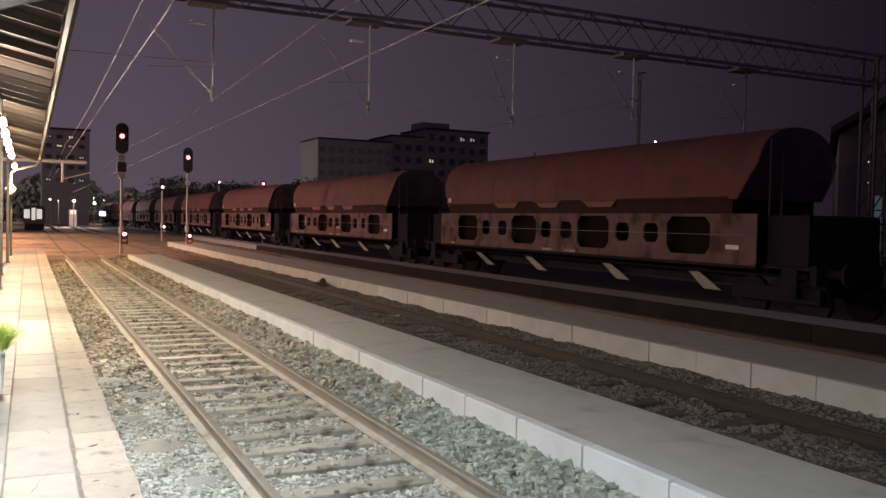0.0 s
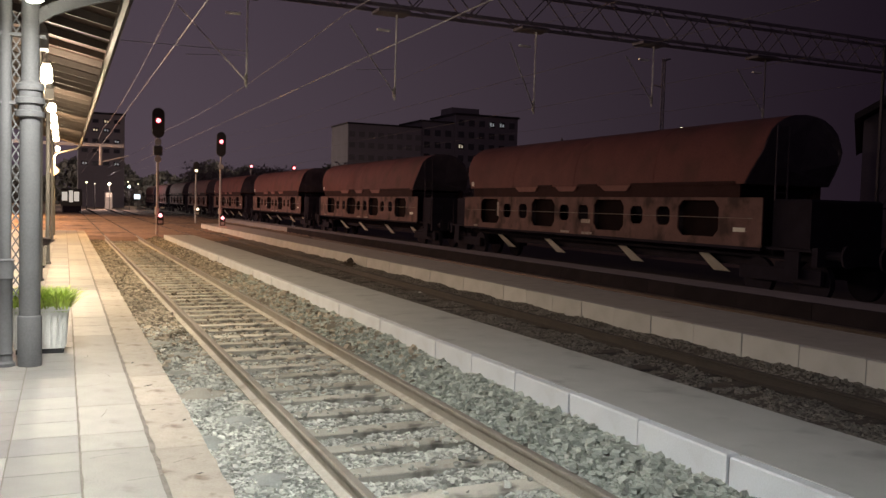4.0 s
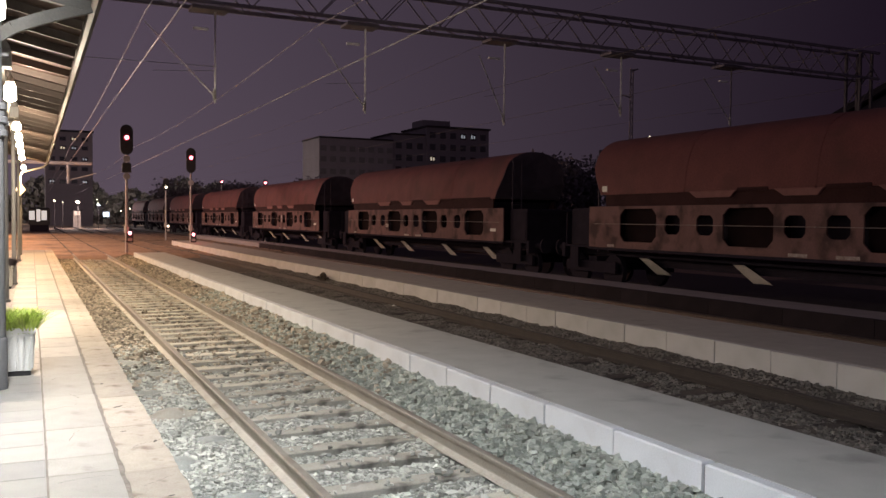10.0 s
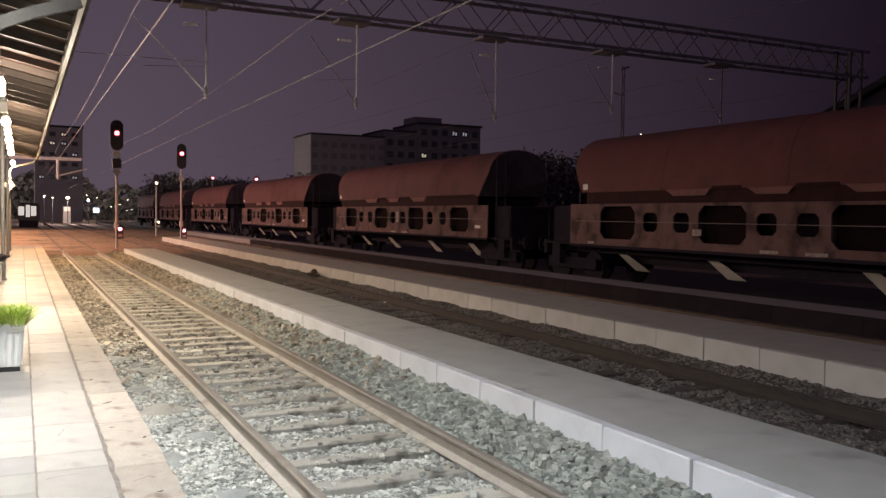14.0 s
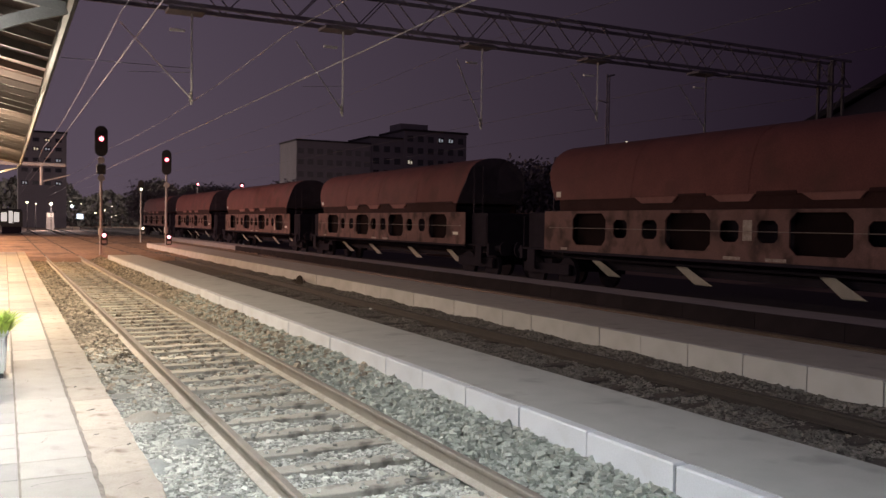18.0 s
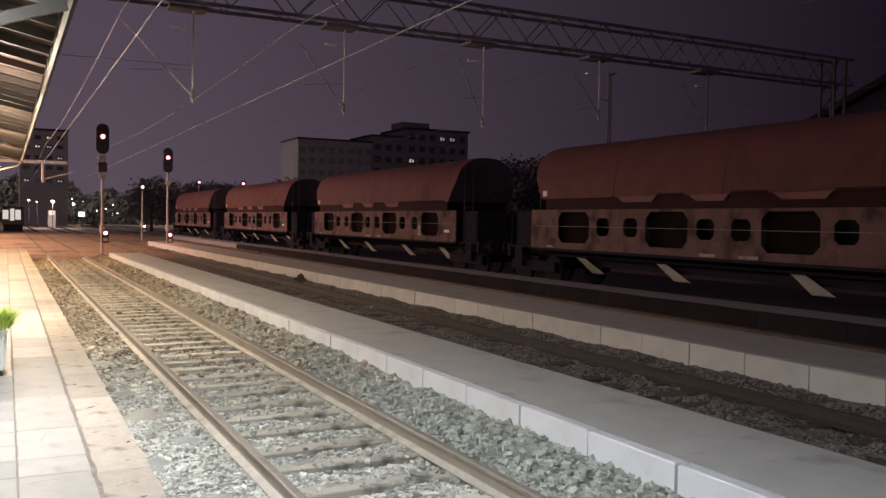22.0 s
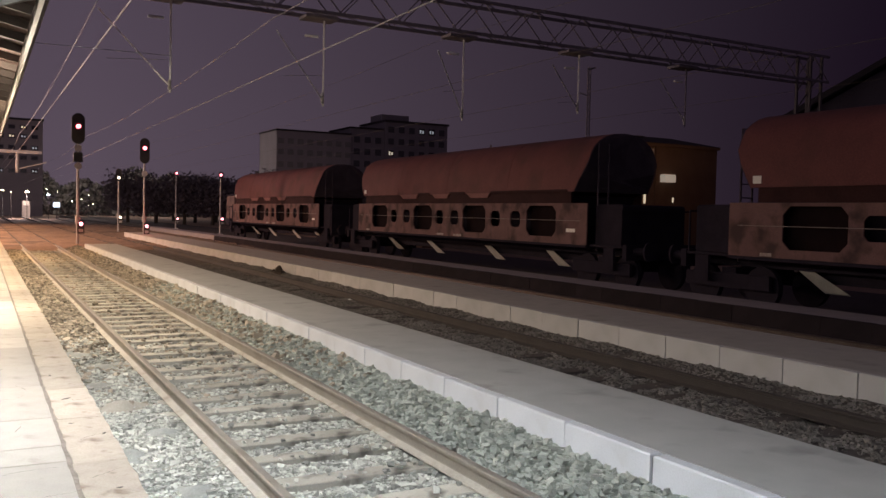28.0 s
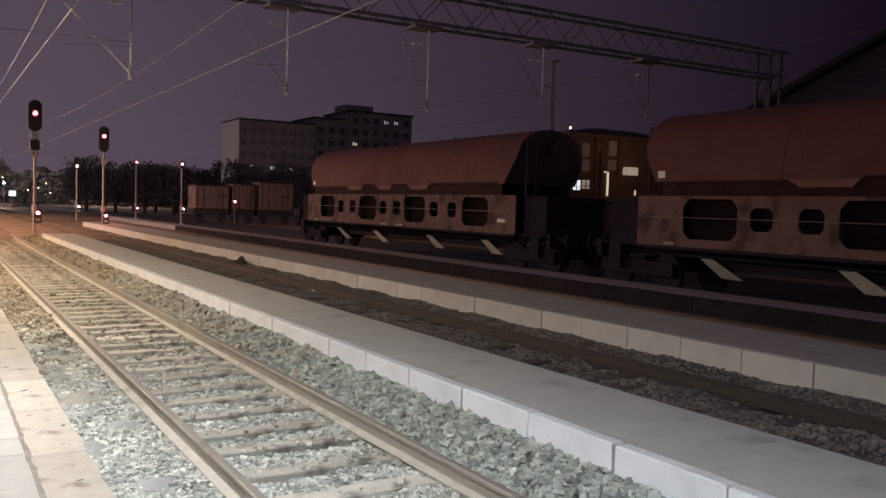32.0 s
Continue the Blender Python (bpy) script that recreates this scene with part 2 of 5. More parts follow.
M_CHUTE = mat("bare_steel_chute", (0.52, 0.50, 0.49), (0.38, 0.36, 0.35), rough=0.55, metal=0.0, scale=4, fine=60, bump=0.1)
M_WHITE = mat("white_marking_paint", (0.75, 0.74, 0.70), (0.62, 0.61, 0.58), rough=0.7, scale=6)
M_GALV = mat("galvanised_steel", (0.80, 0.80, 0.79), (0.68, 0.68, 0.68), rough=0.5, scale=6, fine=50, bump=0.03)
M_LATTICE = mat("grey_gantry_steel", (0.165, 0.145, 0.175), (0.12, 0.105, 0.128), rough=0.7, scale=4, fine=40, bump=0.05)
M_WIRE = mat("copper_contact_wire", (0.32, 0.32, 0.35), (0.25, 0.25, 0.28), rough=0.5, metal=0.0, scale=5, bump=0.0)
# dark copy of the wire colour for wires that lamplight misses
M_WIRE_UNLIT = mat("unlit_dark_wire", (0.14, 0.12, 0.11), (0.10, 0.09, 0.08), rough=0.6, metal=0.3, scale=5, bump=0.0)
M_SIGHEAD = mat("black_signal_enamel", (0.03, 0.03, 0.032), (0.02, 0.02, 0.022), rough=0.6, scale=5)
M_SIGMAST = mat("white_and_grey_mast_paint", (0.42, 0.415, 0.42), (0.29, 0.285, 0.29), rough=0.6, scale=3, fine=40)
M_RED = glow("lit_red_lens", (1.0, 0.33, 0.40), 6.0)
M_WARM = glow("lit_white_lens", (1.0, 0.83, 0.66), 3.0)
M_TOWER = mat("night_plaster", (0.29, 0.265, 0.29), (0.24, 0.22, 0.24), rough=0.9, scale=0.3, fine=3, bump=0.0)
M_TOWN = mat("pale_town_plaster", (0.30, 0.275, 0.285), (0.25, 0.23, 0.24), rough=0.9, scale=0.3, fine=3, bump=0.0)
M_TOWER_DARK = mat("dark_facade", (0.21, 0.19, 0.22), (0.165, 0.15, 0.175), rough=0.9, scale=0.3, fine=3, bump=0.0)
M_PANE = mat("dark_window_pane", (0.03, 0.03, 0.035), (0.02, 0.02, 0.025), rough=0.15, scale=1, bump=0.0, spec=0.6)
M_PANE_LIT = glow("lit_window_pane", (1.0, 0.86, 0.66), 0.4)
M_PANE_COOL = glow("lit_bluish_window_pane", (0.85, 0.93, 1.0), 0.2)
M_BRICK = mat("ochre_plaster", (0.19, 0.115, 0.075), (0.135, 0.08, 0.052), rough=0.9, scale=0.8, fine=12, bump=0.1)
M_ROOF = mat("dark_roof_sheet", (0.035, 0.032, 0.036), (0.025, 0.023, 0.026), rough=0.85, scale=1, fine=10, bump=0.1)
M_SHEDWALL = mat("blue_grey_shed_wall", (0.12, 0.105, 0.135), (0.09, 0.08, 0.10), rough=0.85, scale=1, fine=10, bump=0.1)
M_TEAL = glow("teal_lit_opening", (0.22, 0.36, 0.40), 0.10)
M_CITY = glow("far_city_light", (1.0, 0.86, 0.62), 9.0)
M_CITY_COOL = glow("far_cool_city_light", (0.75, 0.9, 1.0), 9.0)
M_PLASTER = mat("station_plaster", (0.55, 0.48, 0.38), (0.48, 0.41, 0.32), rough=0.9, scale=1.5, fine=30, bump=0.1)
# ballast colour lowered to stand for the shadow over the far beds
M_BED_SHADE = mat("shade_dark_ballast", (0.060, 0.046, 0.044), (0.034, 0.026, 0.025), rough=0.95, scale=7, fine=38, bump=0.8)
M_SLEEPER_DARK = mat("oil_soaked_sleeper", (0.10, 0.085, 0.075), (0.06, 0.05, 0.045), rough=0.9, scale=5, fine=80, bump=0.3, vary=0.2)
M_HEAP = mat("dark_earth_rubble", (0.085, 0.065, 0.052), (0.05, 0.038, 0.03), rough=0.95, scale=5, fine=50, bump=0.5)
M_LITTER = mat("white_litter_paper", (0.80, 0.80, 0.78), (0.70, 0.70, 0.68), rough=0.7, scale=20)
M_DIRT = mat("sandy_fines", (0.43, 0.405, 0.35), (0.34, 0.32, 0.275), rough=0.95, scale=6, fine=60, bump=0.4)
M_PIPE = mat("dull_worn_handrail", (0.24, 0.20, 0.19), (0.18, 0.15, 0.145), rough=0.7, scale=5)
M_STONE_HEAP = mat("greenish_ballast_stone", (0.45, 0.475, 0.428), (0.285, 0.307, 0.274), rough=0.9, scale=11, fine=130, bump=0.2, island=0.38)
# concrete painted almost black in place of the shadow on the edge's face
M_EDGE_SHADE = mat("shade_dark_concrete", (0.028, 0.021, 0.025), (0.018, 0.014, 0.017), rough=0.95, scale=2, fine=40, bump=0.2, vary=0.15, spec=0.1)
# weak red emission for the glare drawn round each red lens
M_RED_GLARE = glow("red_lens_glare", (1.0, 0.05, 0.10), 0.55)
M_HOUSE_LIT = glow("bright_room_window", (1.0, 0.82, 0.58), 0.6)
M_POLE = mat("dark_lamp_pole", (0.05, 0.045, 0.04), (0.035, 0.03, 0.03), rough=0.7, scale=4)
M_GAP = mat("dark_open_joint", (0.05, 0.047, 0.045), (0.03, 0.028, 0.026), rough=0.95, scale=6)
M_ASPH_PALE = mat("pale_grey_paving", (0.462, 0.463, 0.445), (0.385, 0.386, 0.37), rough=0.8, rough2=0.62, scale=2.6, fine=120, bump=0.12, spot=(0.29, 0.285, 0.275), spot_at=0.64)
M_OILY = mat("oily_black_steel", (0.027, 0.022, 0.034), (0.018, 0.015, 0.023), rough=0.9, scale=3, fine=40, bump=0.15, spec=0.06)
M_WIRE_DIM = mat("dull_catenary_wire", (0.30, 0.30, 0.33), (0.24, 0.24, 0.27), rough=0.55, metal=0.0, scale=5, bump=0.0)
M_PANE_DULL = mat("curtained_window_pane", (0.20, 0.19, 0.20), (0.15, 0.145, 0.15), rough=0.5, scale=1, bump=0.0)
M_LEG = mat("dark_portal_steel", (0.085, 0.075, 0.082), (0.06, 0.053, 0.058), rough=0.75, scale=4, fine=40, bump=0.05)
M_BLOCK_BEIGE = mat("beige_precast_concrete", (0.51, 0.495, 0.485), (0.44, 0.427, 0.417), rough=0.85, scale=2.0, fine=80, bump=0.06, vary=0.06, spot=(0.42, 0.405, 0.385), spot_at=0.64)
# the amber lamps' tint is mixed into this stone colour
M_STONE_AMBER = mat("amber_tinted_ballast_stone", (0.44, 0.39, 0.315), (0.26, 0.225, 0.178), rough=0.92, scale=1.7, fine=120, bump=0.2, island=0.55)
M_FINES = mat("grey_green_stone_dust", (0.34, 0.355, 0.335), (0.25, 0.262, 0.247), rough=0.95, scale=6, fine=60, bump=0.5)
M_TILE_GREY = mat("greyer_terrazzo_tile", (0.27, 0.262, 0.25), (0.228, 0.222, 0.212), rough=0.66, rough2=0.5, scale=5, fine=140, bump=0.03, vary=0.12, spot=(0.20, 0.192, 0.18), spot_at=0.68)
M_WOODS = mat("far_woodland_leaf", (0.11, 0.105, 0.10), (0.07, 0.068, 0.065), rough=0.8, scale=0.2, bump=0.0, island=0.25)
M_RAILCAR_WIN = glow("white_lit_window", (0.95, 0.94, 0.90), 0.5)
M_SIGN_COOL = glow("lit_bluish_sign", (0.70, 0.85, 1.0), 1.6)
# emission in place of lamplight falling on the cream surface
M_AWNING = glow("glowing_cream_awning", (1.0, 0.86, 0.70), 0.22)
M_SHUTTER = mat("pale_shutter", (0.55, 0.47, 0.40), (0.45, 0.38, 0.32), rough=0.8, scale=2, bump=0.05)
M_CURTAIN = glow("curtained_lit_window", (0.95, 0.80, 0.66), 0.16)
M_PANE_BRIGHT = glow("bright_white_window", (0.85, 0.92, 1.0), 1.0)
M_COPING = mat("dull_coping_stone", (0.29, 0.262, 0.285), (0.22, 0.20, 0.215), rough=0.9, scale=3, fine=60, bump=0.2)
M_TILE_JOINED = mat("pale_terrazzo_field", (0.315, 0.302, 0.282), (0.265, 0.255, 0.237), rough=0.66, rough2=0.5, scale=5, fine=140, bump=0.03, island=0.22, spot=(0.26, 0.245, 0.225), spot_at=0.68)

# ---- builders ----
class Shape:
    """Collects vertices and faces of one mesh."""

    def __init__(self):
        self.v, self.f = [], []

    def add(self, verts, faces):
        k = len(self.v)
        self.v += [tuple(p) for p in verts]
        self.f += [tuple(i + k for i in face) for face in faces]
        return self

    def box(self, x0, x1, y0, y1, z0, z1, c=0.0):
        """A box; c: the chamfer round its top."""
        if not c:
            vs = [(x, y, z) for z in (z0, z1) for y in (y0, y1) for x in (x0, x1)]
            return self.add(vs, [(0, 2, 3, 1), (4, 5, 7, 6), (0, 1, 5, 4), (2, 6, 7, 3), (0, 4, 6, 2), (1, 3, 7, 5)])
        rings = [(0, z0), (0, z1 - c), (c, z1)]
        vs = [p for d, z in rings for p in ((x0 + d, y0 + d, z), (x1 - d, y0 + d, z), (x1 - d, y1 - d, z), (x0 + d, y1 - d, z))]
        fs = [(3, 2, 1, 0), (8, 9, 10, 11)]
        for r in (0, 4):
            fs += [(r + i, r + (i + 1) % 4, r + 4 + (i + 1) % 4, r + 4 + i) for i in range(4)]
        return self.add(vs, fs)

    def beam(self, p, q, w, h=None):
        """A square bar from p to q."""
        p, q = Vector(p), Vector(q)
        d = (q - p).normalized()
        side = d.cross(Vector((0, 0, 1)))
        side = side.normalized() if side.length > 1e-4 else Vector((1, 0, 0))
        up = side.cross(d).normalized()
        h = h or w
        vs = [e + side * (sx * w / 2) + up * (sz * h / 2) for e in (p, q) for sx, sz in ((-1, -1), (1, -1), (1, 1), (-1, 1))]
        return self.add(vs, [(3, 2, 1, 0), (4, 5, 6, 7)] + [(i, (i + 1) % 4, 4 + (i + 1) % 4, 4 + i) for i in range(4)])

    def tube(self, p, q, r, r2=None, n=10):
        p, q = Vector(p), Vector(q)
        d = (q - p).normalized()
        side = d.cross(Vector((0, 0, 1)))
        side = side.normalized() if side.length > 1e-4 else Vector((1, 0, 0))
        up = side.cross(d).normalized()
        r2 = r if r2 is None else r2
        vs = [e + (side * math.cos(a) + up * math.sin(a)) * rad for e, rad in ((p, r), (q, r2)) for a in (2 * math.pi * i / n for i in range(n))]
        return self.add(vs, [tuple(range(n - 1, -1, -1)), tuple(range(n, 2 * n))] + [(i, (i + 1) % n, n + (i + 1) % n, n + i) for i in range(n)])

    def lathe(self, profile, centre=(0, 0, 0), n=20):
        """A turned body about the vertical: profile of (radius, height), bottom to top."""
        cx, cy, cz = centre
        vs = [(cx + r * math.cos(a), cy + r * math.sin(a), cz + z) for r, z in profile for a in (2 * math.pi * i / n for i in range(n))]
        fs = [tuple(range(n - 1, -1, -1)), tuple(range((len(profile) - 1) * n, len(profile) * n))]
        for k in range(len(profile) - 1):
            fs += [(k * n + i, k * n + (i + 1) % n, (k + 1) * n + (i + 1) % n, (k + 1) * n + i) for i in range(n)]
        return self.add(vs, fs)

    def sweep(self, section, y0, y1):
        """A closed section of (x, z), anticlockwise seen from -y, drawn out along y."""
        n = len(section)
        vs = [(x, y, z) for y in (y0, y1) for x, z in section]
        return self.add(vs, [tuple(range(n)), tuple(range(2 * n - 1, n - 1, -1))] + [(i, n + i, n + (i + 1) % n, (i + 1) % n) for i in range(n)])

    def mesh(self, name, material, smooth=False):
        me = bpy.data.meshes.new(name)
        me.from_pydata(self.v, [], self.f)
        me.materials.append(material)
        if smooth:
            me.shade_smooth()
            me.set_sharp_from_angle(angle=radians(38))
        me.update()
        return me


def link(name, me, parent=None, at=None, label=""):
    ob = new(name, me)
    if parent:
        ob.parent = parent
    if at is not None:
        ob.matrix_basis = at
    return tagged(ob, label)


def part(name, shape, material, parent, label="", smooth=False, at=None):
    return link(name, shape.mesh(name, material, smooth), parent, at, label)


def thing(name, place=(0, 0, 0), label="", category="", group="", kind=""):
    ob = new(name)
    ob.empty_display_size = 0.2
    ob.matrix_basis = Matrix.Translation(place)
    return tagged(ob, label, category, group, kind)


def solid(name, shape, material, label="", category="", kind="", smooth=False, group=""):
    return tagged(new(name, shape.mesh(name, material, smooth)), label, category, group, kind)

# ---- plan ----
RAIL_TOP = -0.30
P1_EDGE = 0.839
P2 = (4.067, 5.354, -0.033)
P3 = (8.469, 10.194, -0.045)
P4 = (12.92, 14.18, -0.05)
TRACKS = (2.555, 6.91, 11.60, 15.62)
END_1, END_2, END_3 = 43.5, 40.3, 60.0
rng = np.random.default_rng(7)


def slow_noise(x, y, s):
    return np.sin(x * s * 1.7 + 1.3 * np.sin(y * s * 0.9)) * np.cos(y * s * 1.31 + 0.7 * np.sin(x * s * 2.3))


def bed_1(x, y):
    """Height of the ballast of the nearest track: level between the rails, heaped against the low platform."""
    heap = np.clip((x - 3.56) / 0.46, 0, 1)
    left = np.clip((1.72 - x) / 0.12, 0, 1)
    between = np.clip((0.70 - np.abs(x - 2.54)) / 0.05, 0, 1)
    return -0.497 - 0.026 * between + 0.215 * heap + 0.03 * left + 0.018 * slow_noise(x, y, 3.1) + 0.012 * slow_noise(y, x, 7.3)


def bed_2(x, y):
    heap = np.clip((x - 7.85) / 0.5, 0, 1)
    return -0.478 + 0.135 * heap + 0.03 * slow_noise(x, y, 2.1) + 0.02 * slow_noise(y, x, 5.3)


def bed_3(x, y):
    return -0.51 + 0.0 * x + 0.015 * slow_noise(x, y, 1.7)


def bed_far(x, y):
    return -0.51 + 0.015 * slow_noise(x, y, 1.7)


def grid_sheet(name, xs, ys, height, material, label, kind="structure"):
    gx, gy = np.meshgrid(xs, ys)
    gz = height(gx, gy)
    nx, ny = len(xs), len(ys)
    s = Shape()
    s.v = list(zip(gx.ravel().tolist(), gy.ravel().tolist(), gz.ravel().tolist()))
    s.f = [(j * nx + i, j * nx + i + 1, (j + 1) * nx + i + 1, (j + 1) * nx + i) for j in range(ny - 1) for i in range(nx - 1)]
    return solid(name, s, material, label, "ballast", kind, smooth=True)


solid("ground", Shape().add([(-3000, -3000, -0.62), (3000, -3000, -0.62), (3000, 3000, -0.62), (-3000, 3000, -0.62)], [(0, 1, 2, 3)]), M_GROUND,
      "dark bare earth of the railway yard at night", "ground", "structure")
grid_sheet("ballast_bed_1", np.linspace(0.7, 4.12, 60), np.linspace(-6, 44, 240), bed_1, M_BED, "grey crushed-stone bed under the lit track")
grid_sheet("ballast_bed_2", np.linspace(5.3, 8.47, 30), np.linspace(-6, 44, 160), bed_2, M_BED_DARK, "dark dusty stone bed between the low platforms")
# the two far beds are darkened by colour where shadow lies
grid_sheet("ballast_bed_3", np.linspace(10.1, 13.0, 16), np.linspace(-6, 64, 60), bed_3, M_BED_SHADE, "dark stone bed of an unlit track")
grid_sheet("ballast_bed_4", np.linspace(14.1, 24.0, 14), np.linspace(-30, 200, 90), bed_far, M_BED_SHADE, "dark stone bed under the goods train")
grid_sheet("ballast_bed_5", np.linspace(-14.0, 13.5, 90), np.concatenate([np.linspace(43.55, 110, 222), np.linspace(111, 230, 60)]), lambda x, y: bed_far(x, y) - 0.03 + 0.20 * np.clip((112 - y) / 14, 0, 1) * np.clip((y - 43.7) / 1.1, 0, 1) + 0.045 * slow_noise(x, y, 1.9) * slow_noise(y, x, 0.7) + 0.03 * slow_noise(y, x, 4.1), M_GROUND, "dark brown yard ground with tracks fading into night")

# stones -----------------------------------------------------------------
CHIP_V = np.array([(x, y, z) for z in (-1, 1) for y in (-1, 1) for x in (-1, 1)], float)
CHIP_F = np.array([(0, 2, 3), (0, 3, 1), (4, 5, 7), (4, 7, 6), (0, 1, 5), (0, 5, 4), (2, 6, 7), (2, 7, 3), (0, 4, 6), (0, 6, 2), (1, 3, 7), (1, 7, 5)])


def stones(name, x, y, z, size, material, label):
    """Angular crushed stones, one mesh."""
    n = len(x)
    jit = CHIP_V[None] * (1 + rng.uniform(-0.62, 0.12, (n, 8, 3)))
    jit = jit * np.stack([rng.uniform(0.7, 1.25, n), rng.uniform(0.5, 0.95, n), rng.uniform(0.38, 0.8, n)], 1)[:, None]
    a, b = rng.uniform(0, 2 * np.pi, n), rng.normal(0, 0.6, n)
    ca, sa, cb, sb = np.cos(a)[:, None], np.sin(a)[:, None], np.cos(b)[:, None], np.sin(b)[:, None]
    vx, vy, vz = jit[..., 0], jit[..., 1], jit[..., 2]
    vy, vz = vy * cb - vz * sb, vy * sb + vz * cb
    vx, vy = vx * ca - vy * sa, vx * sa + vy * ca
    pts = np.stack([vx, vy, vz], 2) * size[:, None, None] + np.stack([x, y, z], 1)[:, None]
    faces = (CHIP_F[None] + 8 * np.arange(n)[:, None, None]).reshape(-1, 3)
    me = bpy.data.meshes.new(name)
    me.vertices.add(n * 8)
    me.vertices.foreach_set("co", pts.reshape(-1).astype(np.float32))
    me.loops.add(len(faces) * 3)
    me.loops.foreach_set("vertex_index", faces.reshape(-1).astype(np.int32))
    me.polygons.add(len(faces))
    me.polygons.foreach_set("loop_start", np.arange(0, len(faces) * 3, 3, dtype=np.int32))
    me.materials.append(material)
    me.update(calc_edges=True)
    me.shade_flat()
    return tagged(new(name, me), label, "ballast", "", "stuff")


SLEEPERS_1 = [6.205 + 0.636 * i + 0.03 * math.sin(i * 2.3) for i in range(-15, 59)]


def scatter_1(y0, y1, count, s0, s1, fade):
    x, y = rng.uniform(0.86, 4.05, count), rng.uniform(y0, y1, count)
    share = np.clip((y - 8.5) / 6.5, 0, 1)
    stay = rng.uniform(0, 1, count) < (share if fade > 0 else 1 - share)
    x, y = x[stay], y[stay]
    count = len(x)
    near = np.min(np.abs(y[:, None] - np.array(SLEEPERS_1)[None]), axis=1)
    on_sleeper = (near < 0.132) & (np.abs(x - TRACKS[0]) < 0.74)
    on_rail = (np.abs(np.abs(x - TRACKS[0]) - 0.753) < 0.058)
    keep = ~on_rail & (~on_sleeper | (rng.uniform(0, 1, count) < 0.025))
    x, y, on_sleeper = x[keep], y[keep], on_sleeper[keep]
    size = rng.uniform(s0, s1, len(x)) * np.where(x > 3.42, 1.3, 1.0) * np.where(rng.uniform(0, 1, len(x)) < 0.07, 1.5, 1.0)
    z = bed_1(x, y) + size * rng.uniform(0.0, 0.55, len(x)) + np.where(x > 3.5, rng.uniform(0, 0.05, len(x)), 0)
    z = np.where(on_sleeper, -0.468 + size * 0.3, z)
    return x, y, z, size


near_stones = scatter_1(-2.0, 15.0, 118000, 0.014, 0.029, -1)
side_ = near_stones[0] > 3.45
stones("ballast_stones", *[q[~side_] for q in near_stones], M_STONE, "sharp pale grey ballast stones round the lit track")
hx_, hy_ = 4.07 - 0.60 * rng.uniform(0, 1, 17000) ** 1.25, rng.uniform(-2.0, 22.0, 17000)
hs_ = rng.uniform(0.020, 0.047, 17000)
stones("ballast_stones", hx_, hy_, bed_1(hx_, hy_) + hs_ * rng.uniform(0.0, 1.3, 17000), hs_, M_STONE_HEAP, "coarse greenish grey stones heaped against the low platform")
# further stones blend in with lamplight's amber painted on
stones("ballast_stones", *scatter_1(8.5, 43.5, 29000, 0.023, 0.041, 1), M_STONE_AMBER, "small brown-dusted ballast stones further along the track")
sx_, sy_ = rng.uniform(5.4, 8.44, 46000), rng.uniform(-2.0, 32.0, 46000)
keep_ = (np.abs(np.abs(sx_ - TRACKS[1]) - 0.753) > 0.05)
sx_, sy_ = sx_[keep_], sy_[keep_]
ss_ = rng.uniform(0.013, 0.029, len(sx_))
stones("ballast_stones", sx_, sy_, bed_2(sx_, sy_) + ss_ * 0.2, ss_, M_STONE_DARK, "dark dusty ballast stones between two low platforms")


# tracks -----------------------------------------------------------------
def rail_section(cx, top):
    half = [(0.07, -0.16), (0.07, -0.148), (0.02, -0.13), (0.0085, -0.12), (0.0085, -0.045), (0.034, -0.036), (0.036, -0.008), (0.028, 0.0)]
    return [(cx + x, top + z) for x, z in half] + [(cx - x, top + z) for x, z in reversed(half)]


SLEEPER_MESH = [Shape().box(-1.27, 1.27, -0.11 + d, 0.11, -0.13, 0.0, 0.008).mesh("sleeper", M_SLEEPER) for d in (0.0, 0.02, -0.015)]
SLEEPER_DARK = [Shape().box(-1.27, 1.27, -0.125, 0.125 + d, -0.13, 0.0, 0.012).mesh("sleeper", M_SLEEPER_DARK) for d in (0.0, 0.02, -0.015)]


def track(cx, y0, y1, sleepers, steel, label, meshes=SLEEPER_MESH):
    t = thing("railway_track", (cx, 0, RAIL_TOP), label, "railway track", "parallel tracks", "structure")
    for sx in (-0.753, 0.753):
        part("rail", Shape().sweep(rail_section(sx, 0), y0, 46.0), steel, t, "worn steel rail")
        if steel is M_RAIL:
            for side in (-1, 1):
                part("rail_foot", Shape().sweep([(sx + side * 0.012, -0.124), (sx + side * 0.022, -0.128), (sx + side * 0.073, -0.146), (sx + side * 0.074, -0.158)][::side], y0, 46.0), M_DUST, t, "pale dust-caked rail foot")
        part("far_rail", Shape().sweep(rail_section(sx, 0), 46.01, y1), M_RAIL_RUST, t, "rusty rail beyond the platforms")
    for i, y in enumerate(sleepers):
        link("sleeper", meshes[i % 3], t, pose(0.02 * math.sin(i * 3.1), y, -0.172, 0, 0, 0.7 * math.sin(i * 1.9)))
    return t


track(TRACKS[0], -6, 150, SLEEPERS_1, M_RAIL, "lit railway track with dusty rails and timber sleepers")
track(TRACKS[1], -6, 150, [-5.6 + 0.62 * i for i in range(58)], M_RAIL_RUST, "rusty dim track between two low platforms", SLEEPER_DARK)
track(TRACKS[2], -6, 150, [], M_RAIL_WORN, "unlit track behind the second low platform")
track(TRACKS[3], -60, 240, [], M_RAIL_RUST, "unlit track that carries the goods train")

